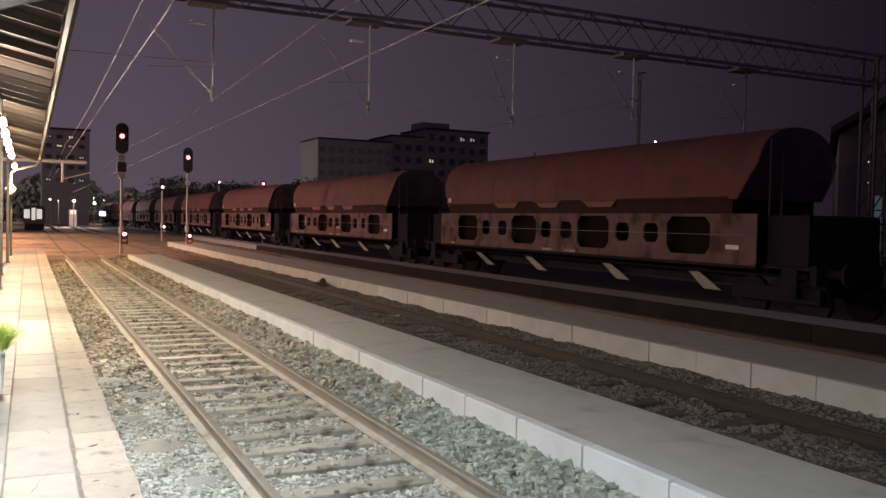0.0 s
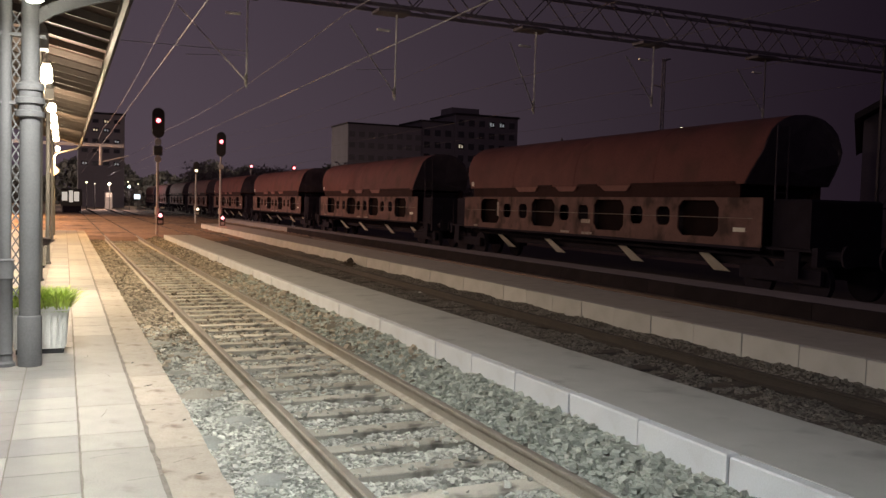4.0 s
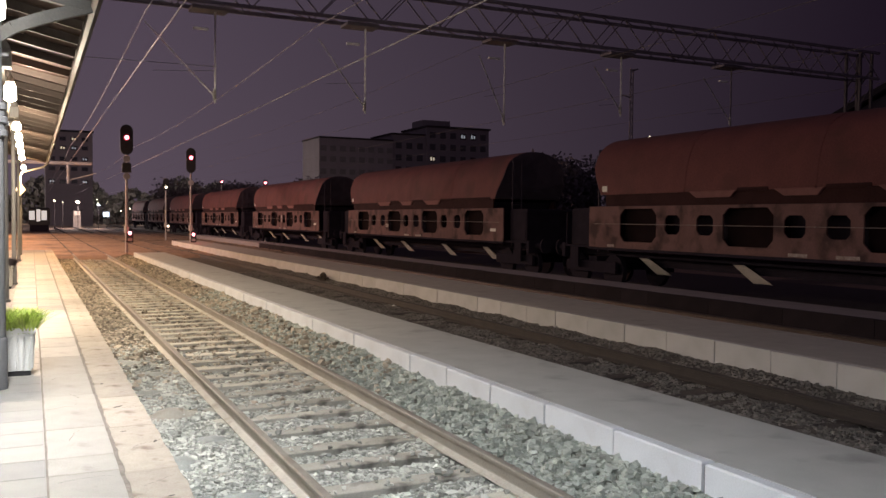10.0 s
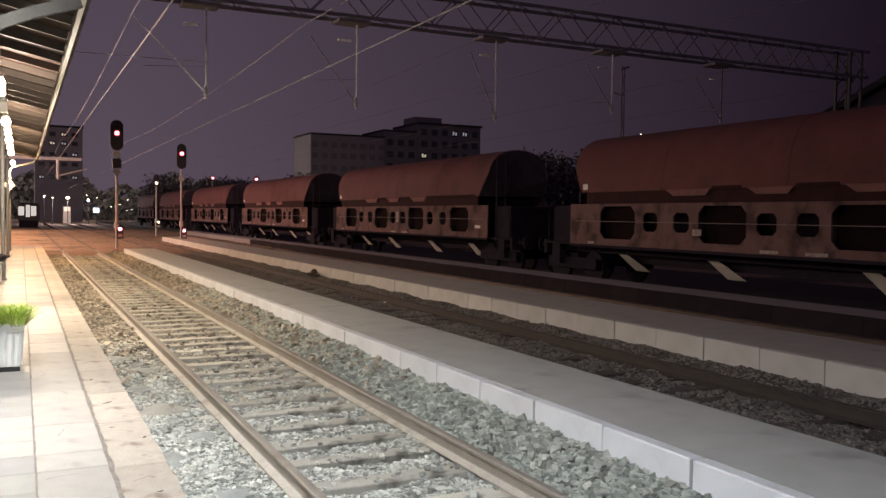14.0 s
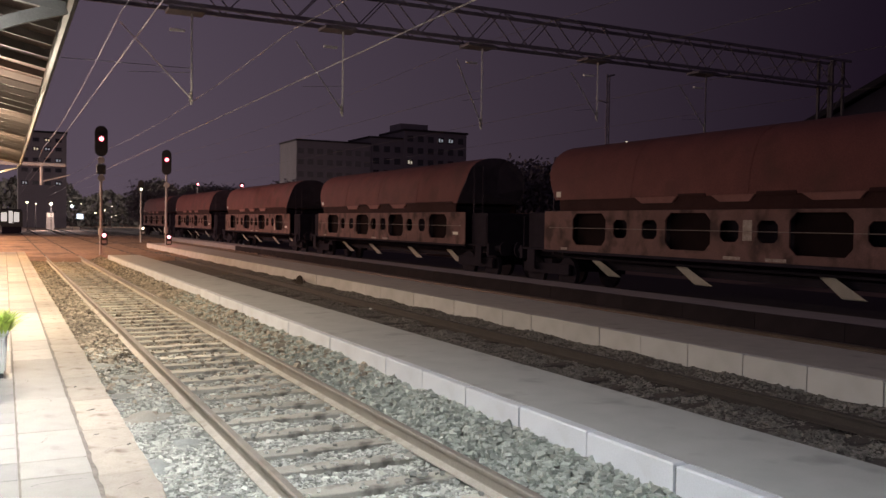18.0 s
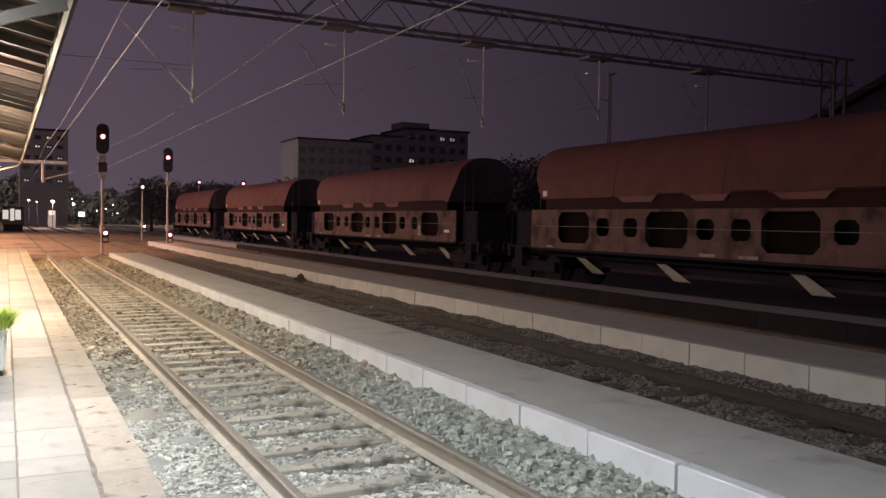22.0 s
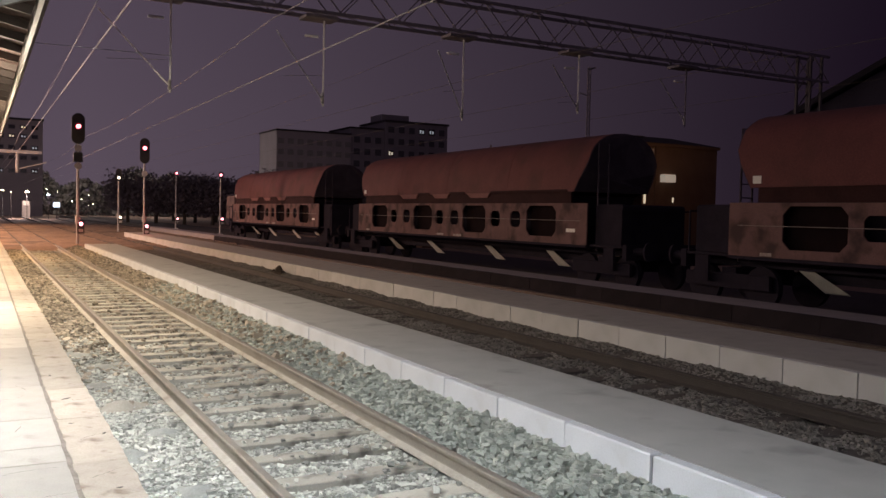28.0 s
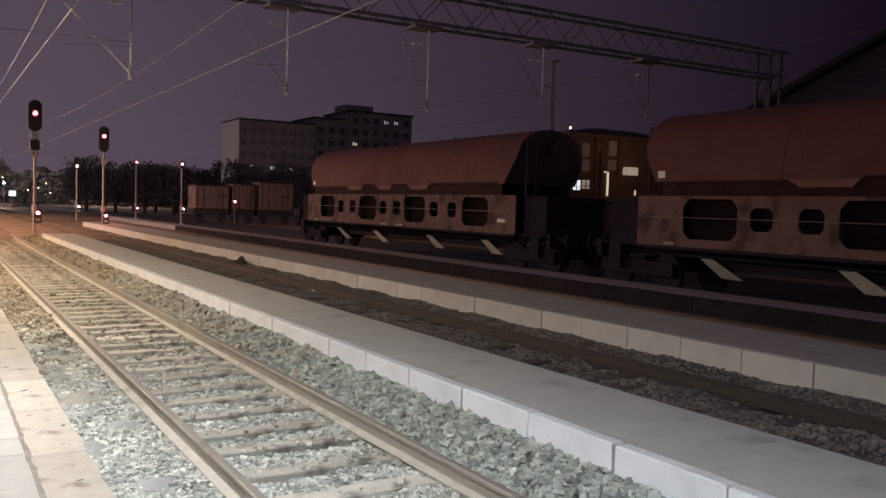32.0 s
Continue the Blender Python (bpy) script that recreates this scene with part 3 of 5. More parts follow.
# platform with the canopy ------------------------------------------------
solid("platform_base", Shape().box(-6.6, P1_EDGE - 0.01, -12, END_1, -0.62, -0.075), M_JOINT, "concrete core of the station platform", "platform", "structure")
solid("low_platform_core_1", Shape().box(P2[0] + 0.12, P2[1], -8, END_2, -0.62, P2[2]), M_ASPH_PALE, "grey smooth top of a narrow low platform", "platform", "structure")
solid("low_platform_core_2", Shape().box(P3[0] + 0.12, P3[1], -8, END_3, -0.62, P3[2]), M_ASPH, "grey top of the second low platform", "platform", "structure")
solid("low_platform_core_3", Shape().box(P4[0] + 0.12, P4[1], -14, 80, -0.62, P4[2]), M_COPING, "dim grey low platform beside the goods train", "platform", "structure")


def edge_blocks(x, top, y_first, step, count, depth, name, label, stone=M_BLOCK, gap=0.011):
    holder = thing(name, (x, 0, top), label, "platform edge", "", "structure")
    me = Shape().box(0.0, 0.118, -step / 2 + gap, step / 2 - gap, -depth, 0.0, 0.012).mesh("edge_block", stone)
    for i in range(count):
        link("edge_block", me, holder, pose(0.004 * math.sin(i * 2.7), y_first + (i + 0.5) * step, 0.002 + 0.003 * math.sin(i * 1.7), 0, 0, 0.15 * math.sin(i * 4.1)))
    solid(name + "_joint_fill", Shape().box(x + 0.02, x + 0.119, y_first + 0.02, y_first + count * step - 0.02, top - depth, top - 0.02), M_GAP, "dark mortar behind platform edge blocks", "mortar", "structure")


edge_blocks(P2[0], P2[2], 0.439, 0.998, 40, 0.5, "low_platform_edge_1", "white precast concrete edge of the narrow low platform")
edge_blocks(P3[0], P3[2], 0.04, 1.0, 60, 0.5, "low_platform_edge_2", "beige precast concrete edge of the second low platform", M_BLOCK_BEIGE, 0.008)
# this edge has its shadow in the block colour
edge_blocks(P4[0], P4[2], -6.0, 1.0, 60, 0.4, "low_platform_edge_3", "concrete edge beside the goods train, darkened for shade", M_EDGE_SHADE, 0.002)

prng = random.Random(5)
paving = thing("platform_paving", (0, 0, 0), "pale worn stone paving of the canopy platform", "paving", "", "structure")


part("joint_mortar", Shape().box(-6.55, P1_EDGE - 0.02, -11.9, END_1 - 0.01, -0.074, -0.004), M_JOINT, paving)


def worn_slab(w, d, thick, r, chip=0.0055):
    """A slab whose long edges are chipped and uneven."""
    n = max(4, int(d * 2 / 0.11))
    ring = [(-w + r.uniform(0, chip) ** 1.0, -d + 2 * d * k / n) for k in range(n + 1)] + [(w - r.uniform(0, chip), d - 2 * d * k / n) for k in range(n + 1)]
    ring.reverse()
    m, c = len(ring), 0.004
    vs = [(x, y, -thick) for x, y in ring] + [(x, y, -c) for x, y in ring] + [(x * (1 - c / w), y * (1 - c / d), 0.0) for x, y in ring]
    s = Shape().add(vs, [tuple(range(2 * m, 3 * m))[::-1]] + [(j * m + (i + 1) % m, j * m + i, (j + 1) * m + i, (j + 1) * m + (i + 1) % m) for j in (0, 1) for i in range(m)])
    return s


def slab_row(name, x0, x1, joints, material, top=0.0, thick=0.06):
    gap = 0.0025
    for i, (a, b) in enumerate(zip(joints, joints[1:])):
        w, d = (x1 - x0) / 2 - gap, (b - a) / 2 - gap
        me = worn_slab(w, d, thick, prng, 0.016 if name == "kerb_stone" else 0.007).mesh(name, material)
        link(name, me, paving, pose((x0 + x1) / 2, (a + b) / 2, top + 0.002 * math.sin(i * 5.3), 0.12 * math.sin(i * 3.7), 0.15 * math.sin(i * 2.1)))


kerb_joints = [3.4, 4.5, 5.66, 6.9, 8.05, 9.25]
while kerb_joints[-1] < END_1 - 1.3:
    kerb_joints.append(kerb_joints[-1] + prng.uniform(1.05, 1.3))
kerb_joints.append(END_1)
slab_row("kerb_stone", 0.497, P1_EDGE, [-11.9, -10.8, -9.6, -8.4, -7.3, -6.1, -5.0, -3.8, -2.6, -1.5, -0.3, 0.9, 2.1] + kerb_joints, M_KERB, 0.0, 0.30)
slab_joints = [3.3, 4.3, 5.74, 6.13, 6.97, 8.26, 9.4]
while slab_joints[-1] < 30:
    slab_joints.append(slab_joints[-1] + prng.choice((0.4, 0.8, 1.2)))
slab_joints.append(END_1)
slab_row("stone_slab", 0.067, 0.487, [-11.9, -10.7, -9.5, -8.7, -7.5, -6.3, -5.1, -4.7, -3.5, -2.3, -1.1, 0.1, 1.2, 2.2] + slab_joints, M_SLAB)

# fine cracks in the old slabs
M_CRACK = M_GAP
crng = random.Random(31)
for cx0, cy0, heading, length in ((0.12, 5.55, 62, 0.34), (0.30, 5.05, 20, 0.25), (0.22, 6.6, 75, 0.30), (0.60, 6.2, 35, 0.30), (0.10, 7.7, 50, 0.30), (0.66, 7.55, 15, 0.2), (0.35, 8.1, 80, 0.25), (-0.25, 6.1, 30, 0.3), (0.15, 9.1, 45, 0.3), (0.58, 5.3, 60, 0.25)):
    crack, px_, py_, ang = Shape(), cx0, cy0, radians(heading)
    for k in range(6):
        ang += crng.uniform(-0.5, 0.5)
        qx, qy = px_ + math.cos(ang) * length / 6, py_ + math.sin(ang) * length / 6
        wd = 0.0017 * (1 - k / 7)
        nx_, ny_ = -math.sin(ang) * wd, math.cos(ang) * wd
        crack.add([(px_ - nx_, py_ - ny_, 0.0042), (qx - nx_, qy - ny_, 0.0042), (qx + nx_, qy + ny_, 0.0042), (px_ + nx_, py_ + ny_, 0.0042)], [(0, 1, 2, 3)])
        px_, py_ = qx, qy
    part("crack", crack, M_CRACK, paving, "fine dark crack")

# small holes broken out of the kerb's face
for hx0, hy0, ha, hw, hd in ((0.59, 6.71, 20, 0.024, 0.010), (0.77, 6.33, 65, 0.028, 0.011), (0.63, 7.60, 40, 0.05, 0.016), (0.70, 5.05, 15, 0.022, 0.010), (0.58, 8.70, 70, 0.03, 0.012)):
    hole = Shape().add([(hw * math.cos(a) * (1 + 0.25 * math.sin(3 * a)), hd * math.sin(a), 0.0) for a in (2 * math.pi * k / 10 for k in range(10))], [tuple(range(10))])
    part("chip_hole", hole, M_CRACK, paving, "small dark hole broken out of the stone", at=pose(hx0, hy0, 0.0062, 0, 0, ha))

# ---- canopy and platform things ----
# square tiles, each its own piece, beyond them one plain sheet of paving
TILE = 0.405
tile_mesh = Shape().box(-TILE / 2 + 0.003, TILE / 2 - 0.003, -TILE / 2 + 0.003, TILE / 2 - 0.003, -0.05, 0.0, 0.003).mesh("floor_tile", M_TILE)
tile_grey = Shape().box(-TILE / 2 + 0.003, TILE / 2 - 0.003, -TILE / 2 + 0.003, TILE / 2 - 0.003, -0.05, 0.0, 0.003).mesh("floor_tile", M_TILE_GREY)
trng = random.Random(77)
for ix in range(4):
    for iy in range(60):
        link("floor_tile", tile_grey if trng.random() < 0.38 else tile_mesh, paving, pose(0.064 - TILE * (ix + 0.5), 2.5 + TILE * (iy + 0.5), 0.001 * math.sin(ix * 3 + iy * 7), 0.05 * math.sin(iy * 2.2 + ix), 0.05 * math.sin(iy + 4 * ix)))
field = Shape()
for ix in range(16):
    for iy in range(-35, 101):
        fx, fy = 0.064 - TILE * (ix + 0.5), 2.5 + TILE * (iy + 0.5)
        if (ix < 4 and 0 <= iy < 60) or fy > END_1 - 0.2:
            continue
        field.box(fx - TILE / 2 + 0.003, fx + TILE / 2 - 0.003, fy - TILE / 2 + 0.003, fy + TILE / 2 - 0.003, -0.05, 0.0, 0.003)
tagged(part("tile_field", field, M_TILE_JOINED, paving), kind="stuff")

canopy = thing("platform_canopy", (0, 0, 0), "long platform canopy with pale rafters under brown boards", "canopy", "", "structure")
EAVE_X, EAVE_Z, ROOF_SLOPE, CAN_Y0, CAN_Y1 = 0.53, 3.74, 0.22, -14.0, 38.0


def roof_z(x):
    return EAVE_Z + (EAVE_X - x) * ROOF_SLOPE


board_w = 0.9
yb = CAN_Y0
while yb < CAN_Y1 - 0.01:
    s = Shape()
    s.add([(EAVE_X, yb, roof_z(EAVE_X)), (-5.5, yb, roof_z(-5.5)), (-5.5, yb + board_w - 0.012, roof_z(-5.5)), (EAVE_X, yb + board_w - 0.012, roof_z(EAVE_X)),
           (EAVE_X, yb, roof_z(EAVE_X) + 0.03), (-5.5, yb, roof_z(-5.5) + 0.03), (-5.5, yb + board_w - 0.012, roof_z(-5.5) + 0.03), (EAVE_X, yb + board_w - 0.012, roof_z(EAVE_X) + 0.03)],
          [(0, 1, 2, 3), (7, 6, 5, 4), (0, 4, 5, 1), (1, 5, 6, 2), (2, 6, 7, 3), (3, 7, 4, 0)])
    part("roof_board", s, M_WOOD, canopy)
    yb += board_w
part("roof_sheet", Shape().add([(EAVE_X + 0.06, CAN_Y0, roof_z(EAVE_X) + 0.035), (-5.5, CAN_Y0, roof_z(-5.5) + 0.035), (-5.5, CAN_Y1, roof_z(-5.5) + 0.035), (EAVE_X + 0.06, CAN_Y1, roof_z(EAVE_X) + 0.035),
                                (EAVE_X + 0.06, CAN_Y0, roof_z(EAVE_X) + 0.06), (-5.5, CAN_Y0, roof_z(-5.5) + 0.06), (-5.5, CAN_Y1, roof_z(-5.5) + 0.06), (EAVE_X + 0.06, CAN_Y1, roof_z(EAVE_X) + 0.06)],
                               [(0, 1, 2, 3), (7, 6, 5, 4), (0, 4, 5, 1), (1, 5, 6, 2), (2, 6, 7, 3), (3, 7, 4, 0)]), M_FASCIA, canopy)
rafter = Shape()
rafter.beam((EAVE_X - 0.02, 0, roof_z(EAVE_X) - 0.05), (-5.4, 0, roof_z(-5.4) - 0.05), 0.045, 0.10)
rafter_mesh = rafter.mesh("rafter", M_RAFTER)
y = -13.0
while y < CAN_Y1 - 0.3:
    link("rafter", rafter_mesh, canopy, pose(0, y, 0))
    y += 0.9
for px in (-0.42, -2.6, -4.9):
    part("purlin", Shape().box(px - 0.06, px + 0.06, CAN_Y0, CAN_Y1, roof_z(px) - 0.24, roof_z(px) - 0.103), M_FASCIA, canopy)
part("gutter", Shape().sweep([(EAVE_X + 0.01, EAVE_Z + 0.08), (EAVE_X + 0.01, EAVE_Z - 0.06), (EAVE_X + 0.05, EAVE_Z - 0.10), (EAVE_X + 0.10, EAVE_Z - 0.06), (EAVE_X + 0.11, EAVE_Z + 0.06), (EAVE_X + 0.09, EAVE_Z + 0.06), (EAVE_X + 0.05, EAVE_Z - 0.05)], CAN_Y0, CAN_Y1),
     M_FASCIA, canopy, "grey sheet-metal gutter along the eave")


def canopy_post(y):
    """A pair of iron columns laced together by a flat lattice, with a bracket to the rafters."""
    t = thing("canopy_column", (-0.32, y, 0), "twin grey iron canopy column with lattice bracing", "column", "canopy columns")
    part("column_shaft", Shape().lathe([(0.105, 0), (0.105, 0.46), (0.10, 0.47), (0.092, 0.475), (0.090, 2.30), (0.125, 2.31), (0.125, 2.36), (0.10, 2.37), (0.10, 2.42), (0.125, 2.43), (0.125, 2.48), (0.10, 2.49), (0.10, 2.54), (0.118, 2.55), (0.118, 2.60), (0.08, 2.63), (0.075, 3.62)], n=24), M_POST, t, "thick round iron shaft with ring collars", True)
    part("slim_column", Shape().lathe([(0.085, 0), (0.085, 0.03), (0.065, 0.05), (0.06, 0.11), (0.072, 0.12), (0.062, 0.14), (0.062, 0.80), (0.075, 0.82), (0.068, 0.86), (0.078, 0.92), (0.072, 0.97), (0.08, 0.985), (0.05, 1.0), (0.052, 3.60)], (-0.205, 0.02, 0), n=18), M_POST, t, "slender cast column on a moulded foot", True)
    lace = Shape()
    z = 0.62
    while z < 3.2:
        lace.beam((-0.155, 0.02, z), (-0.085, 0.02, z + 0.12), 0.006, 0.012)
        lace.beam((-0.085, 0.03, z), (-0.155, 0.03, z + 0.12), 0.006, 0.012)
        z += 0.12
    part("lattice", lace, M_POST, t, "riveted flat-bar lattice")
    for z in (2.43, 3.05):
        part("tie_plate", Shape().box(-0.34, 0.13, -0.02, 0.06, z - 0.015, z + 0.015), M_POST, t)
    br = Shape()
    pts = [(0.03 + 0.80 * k / 6, 3.20 + 0.36 * (k / 6) ** 0.72) for k in range(7)]
    for (xa, za), (xb, zb) in zip(pts, pts[1:]):
        br.beam((xa, 0, za), (xb, 0, zb), 0.06, 0.11)
    part("bracket", br, M_POST, t, "curved iron bracket")
    part("cross_arm", Shape().beam((-1.6, 0, 3.98), (0.82, 0, 3.56), 0.07, 0.10), M_POST, t)
    return t


for y in (-6.5, 8.84):
    canopy_post(y)


def slim_post(x, y):
    t = thing("canopy_post", (x, y, 0), "plain grey steel canopy post", "column", "canopy posts")
    part("post_shaft", Shape().lathe([(0.075, 0), (0.075, 0.04), (0.05, 0.06), (0.045, 3.7)], n=14), M_POST, t, "", True)
    part("post_cap", Shape().box(-0.09, 0.09, -0.09, 0.09, 3.68, 3.72), M_POST, t)
    return t


for x, y in ((-0.44, 17.6), (-0.38, 22.0), (-0.46, 26.6), (-0.42, 33.0)):
    slim_post(x, y)
# rainwater pipe that bends from the gutter's end to the last post
pipe = thing("rainwater_pipe", (0, 37.6, 0), "grey rainwater pipe bent below the canopy end", "drainpipe")
ps = Shape()
for a, b in (((0.58, 0, 3.66), (0.45, 0, 3.50)), ((0.45, 0, 3.50), (-0.30, 0, 3.28)), ((-0.30, 0, 3.28), (-0.40, 0, 3.15)), ((-0.40, 0, 3.15), (-0.40, 0, 0.02))):
    ps.tube(a, b, 0.045)
part("pipe", ps, M_POST, pipe, "", True)


diamond = thing("diamond_sign", (-0.41, 37.5, 2.58), "weathered square plate hung on its corner from the post", "sign")
part("plate", Shape().add([(x * 0.20, y, z * 0.24) for y in (-0.07, -0.05) for x, z in ((-1, 0), (0, -1), (1, 0), (0, 1))],
                          [(0, 1, 2, 3), (7, 6, 5, 4), (0, 4, 5, 1), (1, 5, 6, 2), (2, 6, 7, 3), (3, 7, 4, 0)]), M_SIGMAST, diamond)
part("clamp", Shape().box(-0.06, 0.06, -0.05, 0.06, -0.04, 0.04), M_POST, diamond)


def platform_lamp(y, lit, warm):
    t = thing("canopy_lamp", (LAMP_X, y, LAMP_Z), "lit hanging lamp with a bright glass under the canopy" if lit else "unlit grey lamp box under the canopy", "lamp", "canopy lamps")
    part("lamp_stem", Shape().tube((0, 0, 0.22), (0, 0, roof_z(LAMP_X) - LAMP_Z + 0.012), 0.015, n=8), M_LAMPBODY, t)
    part("lamp_housing", Shape().lathe([(0.052, 0.12), (0.06, 0.13), (0.05, 0.18), (0.02, 0.23)], n=16), M_LAMPBODY, t, "", True)
    if lit:
        part("lamp_glass", Shape().lathe([(0.05, -0.15), (0.078, -0.13), (0.082, -0.04), (0.078, 0.06), (0.05, 0.118)] if y < 16 else [(0.04, -0.06), (0.080, -0.035), (0.090, 0.02), (0.080, 0.075), (0.05, 0.118)], n=16), M_GLOBE_WARM if warm else M_GLOBE, t, "glowing milk-glass shade", True).visible_shadow = False
    else:
        part("lamp_box", Shape().box(-0.07, 0.07, -0.12, 0.12, -0.08, 0.118, 0.02), M_LAMPBODY, t)
    return t


for y, power, colour in LAMPS:
    platform_lamp(y, True, y > 12)
for y in (11.4, 17.15):
    platform_lamp(y, False, False)
for y in (22.6, 27.9):
    platform_lamp(y, True, True)


def blade_tuft(n, w, d, h, seed, lean=0.5):
    r = random.Random(seed)
    s = Shape()
    for _ in range(n):
        x, y = r.uniform(-w, w), r.uniform(-d, d)
        a, L = r.uniform(0, 2 * math.pi), h * r.uniform(0.45, 1.0)
        ox, oy = math.cos(a) * L * lean * r.uniform(0.1, 1), math.sin(a) * L * lean * r.uniform(0.1, 1)
        px, py = -math.sin(a) * 0.009, math.cos(a) * 0.009
        s.add([(x - px, y - py, 0), (x + px, y + py, 0), (x + ox * 0.5 + px, y + oy * 0.5 + py, L * 0.6), (x + ox * 0.5 - px, y + oy * 0.5 - py, L * 0.6), (x + ox * 1.2, y + oy * 1.2, L)],
              [(0, 1, 2, 3), (3, 2, 4)])
    return s


def planter(x, y, w, d, h, seed, label, dead=False):
    t = thing("planter", (x, y, 0), label, "planter", "platform planters")
    k = 0.92
    outer = [(-w * k, -d * k), (w * k, -d * k), (w * k, d * k), (-w * k, d * k)]
    top = [(-w, -d), (w, -d), (w, d), (-w, d)]
    s = Shape().add([(a, b, 0.05) for a, b in outer] + [(a, b, h - 0.05) for a, b in top], [(3, 2, 1, 0), (0, 1, 5, 4), (1, 2, 6, 5), (2, 3, 7, 6), (3, 0, 4, 7)])
    part("tub", s, M_PLANTER, t, "white ribbed tapering tub")
    r = Shape()
    for (xa, ya), (xb, yb) in (((-1, -1), (1, -1)), ((1, -1), (1, 1)), ((1, 1), (-1, 1)), ((-1, 1), (-1, -1))):
        for j in range(9):
            u = (j + 0.5) / 9
            bx, by = xa + (xb - xa) * u, ya + (yb - ya) * u
            r.beam((bx * w * k * 1.01, by * d * k * 1.01, 0.07), (bx * w * 1.005, by * d * 1.005, h - 0.09), 0.022, 0.022)
    part("ribs", r, M_PLANTER, t)
    rim = Shape()
    e = 0.025
    rim.box(-w - e, w + e, -d - e, -d + e, h - 0.05, h, 0.008).box(-w - e, w + e, d - e, d + e, h - 0.05, h, 0.008)
    rim.box(-w - e, -w + e, -d + e, d - e, h - 0.05, h, 0.008).box(w - e, w + e, -d + e, d - e, h - 0.05, h, 0.008)
    part("rim", rim, M_PLANTER, t)
    part("saucer", Shape().box(-w * 0.9, w * 0.9, -d * 0.9, d * 0.9, 0.0, 0.05, 0.01), M_SIGHEAD, t, "dark plastic saucer")
    part("soil", Shape().box(-w + 0.03, w - 0.03, -d + 0.03, d - 0.03, h - 0.12, h - 0.04), M_SOIL, t)
    part("foliage", blade_tuft(4200, w * 1.0, d * 1.0, 0.23, seed, 1.35), M_GRASS if not dead else M_LEAF_DARK, t, "dense fresh green blades", at=pose(0, 0, h - 0.06))
    return t


planter(-0.245, 9.68, 0.245, 0.245, 0.48, 3, "white ribbed planter full of bright green plants")
planter(-0.58, 20.9, 0.18, 0.18, 0.50, 4, "far white planter with small dark shrub", True)

# wall of the station that closes the platform at its back
st = thing("station_building", (-6.6, 0, 0), "plain ochre station wall behind the platform", "building")
part("wall", Shape().box(-0.4, 0.0, -14, 38, 0.002, 4.9), M_PLASTER, st)

# small things on the stones
heap = Shape()
hr = random.Random(8)
for k in range(60):
    u = hr.random()
    hx, hy, hz = hr.gauss(0, 0.10 * (1.2 - u)), hr.gauss(0, 0.28 * (1.1 - u)), 0.32 * u
    e = 0.05 + 0.05 * hr.random()
    heap.add([(hx + e * a, hy + e * b, hz + e * c) for a, b, c in ((1, 0, -0.3), (0, 1, -0.3), (-1, 0, -0.3), (0, -1, -0.3), (0.2, 0.1, 0.9), (0, 0, -0.9))],
             [(0, 1, 4), (1, 2, 4), (2, 3, 4), (3, 0, 4), (1, 0, 5), (2, 1, 5), (3, 2, 5), (0, 3, 5)])
ho = solid("rubble_heap", heap, M_HEAP, "small dark heap of rubble against the low platform", "rubble", "stuff")
ho.matrix_basis = pose(8.25, 26.0, -0.38) @ Matrix.Scale(0.72, 4)
paper = solid("litter", Shape().add([(-0.09, -0.05, 0), (0.08, -0.06, 0.02), (0.10, 0.06, 0.0), (-0.07, 0.07, 0.03), (0.0, 0.0, 0.07)], [(0, 1, 4), (1, 2, 4), (2, 3, 4), (3, 0, 4), (3, 2, 1, 0)]), M_LITTER,
              "crumpled white paper lying on dark stones", "litter")
paper.matrix_basis = pose(7.58, 18.5, -0.45) @ Matrix.Scale(0.6, 4)

def mound(x, y, rx, ry, h, material, label, name):
    s = Shape()
    n, rings = 18, 5
    s.v.append((x, y, float(bed_1(x, y)) + h))
    for k in range(1, rings + 1):
        u = k / rings
        for i in range(n):
            a = 2 * math.pi * i / n
            w = 1 + 0.18 * math.sin(3 * a + x) + 0.1 * math.sin(7 * a)
            px, py = x + rx * u * w * math.cos(a), y + ry * u * w * math.sin(a)
            s.v.append((px, py, float(bed_1(px, py)) + h * (1 - u * u) - 0.02 * u))
    s.f += [(0, 1 + i, 1 + (i + 1) % n) for i in range(n)]
    for k in range(rings - 1):
        a, b = 1 + k * n, 1 + (k + 1) * n
        s.f += [(a + i, b + i, b + (i + 1) % n, a + (i + 1) % n) for i in range(n)]
    return solid(name, s, material, label, "earth", "stuff", smooth=True)


for k_, (fx, fy, fr) in enumerate(((1.35, 6.2, 0.24), (1.12, 7.3, 0.2), (1.45, 7.9, 0.22), (1.2, 10.4, 0.3), (1.4, 11.6, 0.3), (1.15, 12.6, 0.3), (1.3, 5.3, 0.16), (3.55, 9.8, 0.18))):
    mound(fx, fy, fr, fr * 1.4, 0.048, M_FINES, "flat patch of grey stone dust among ballast", "dust_patch")
mound(1.27, 9.1, 0.34, 0.26, 0.075, M_DIRT, "smooth brown patch of sandy earth on the ballast", "earth_patch")

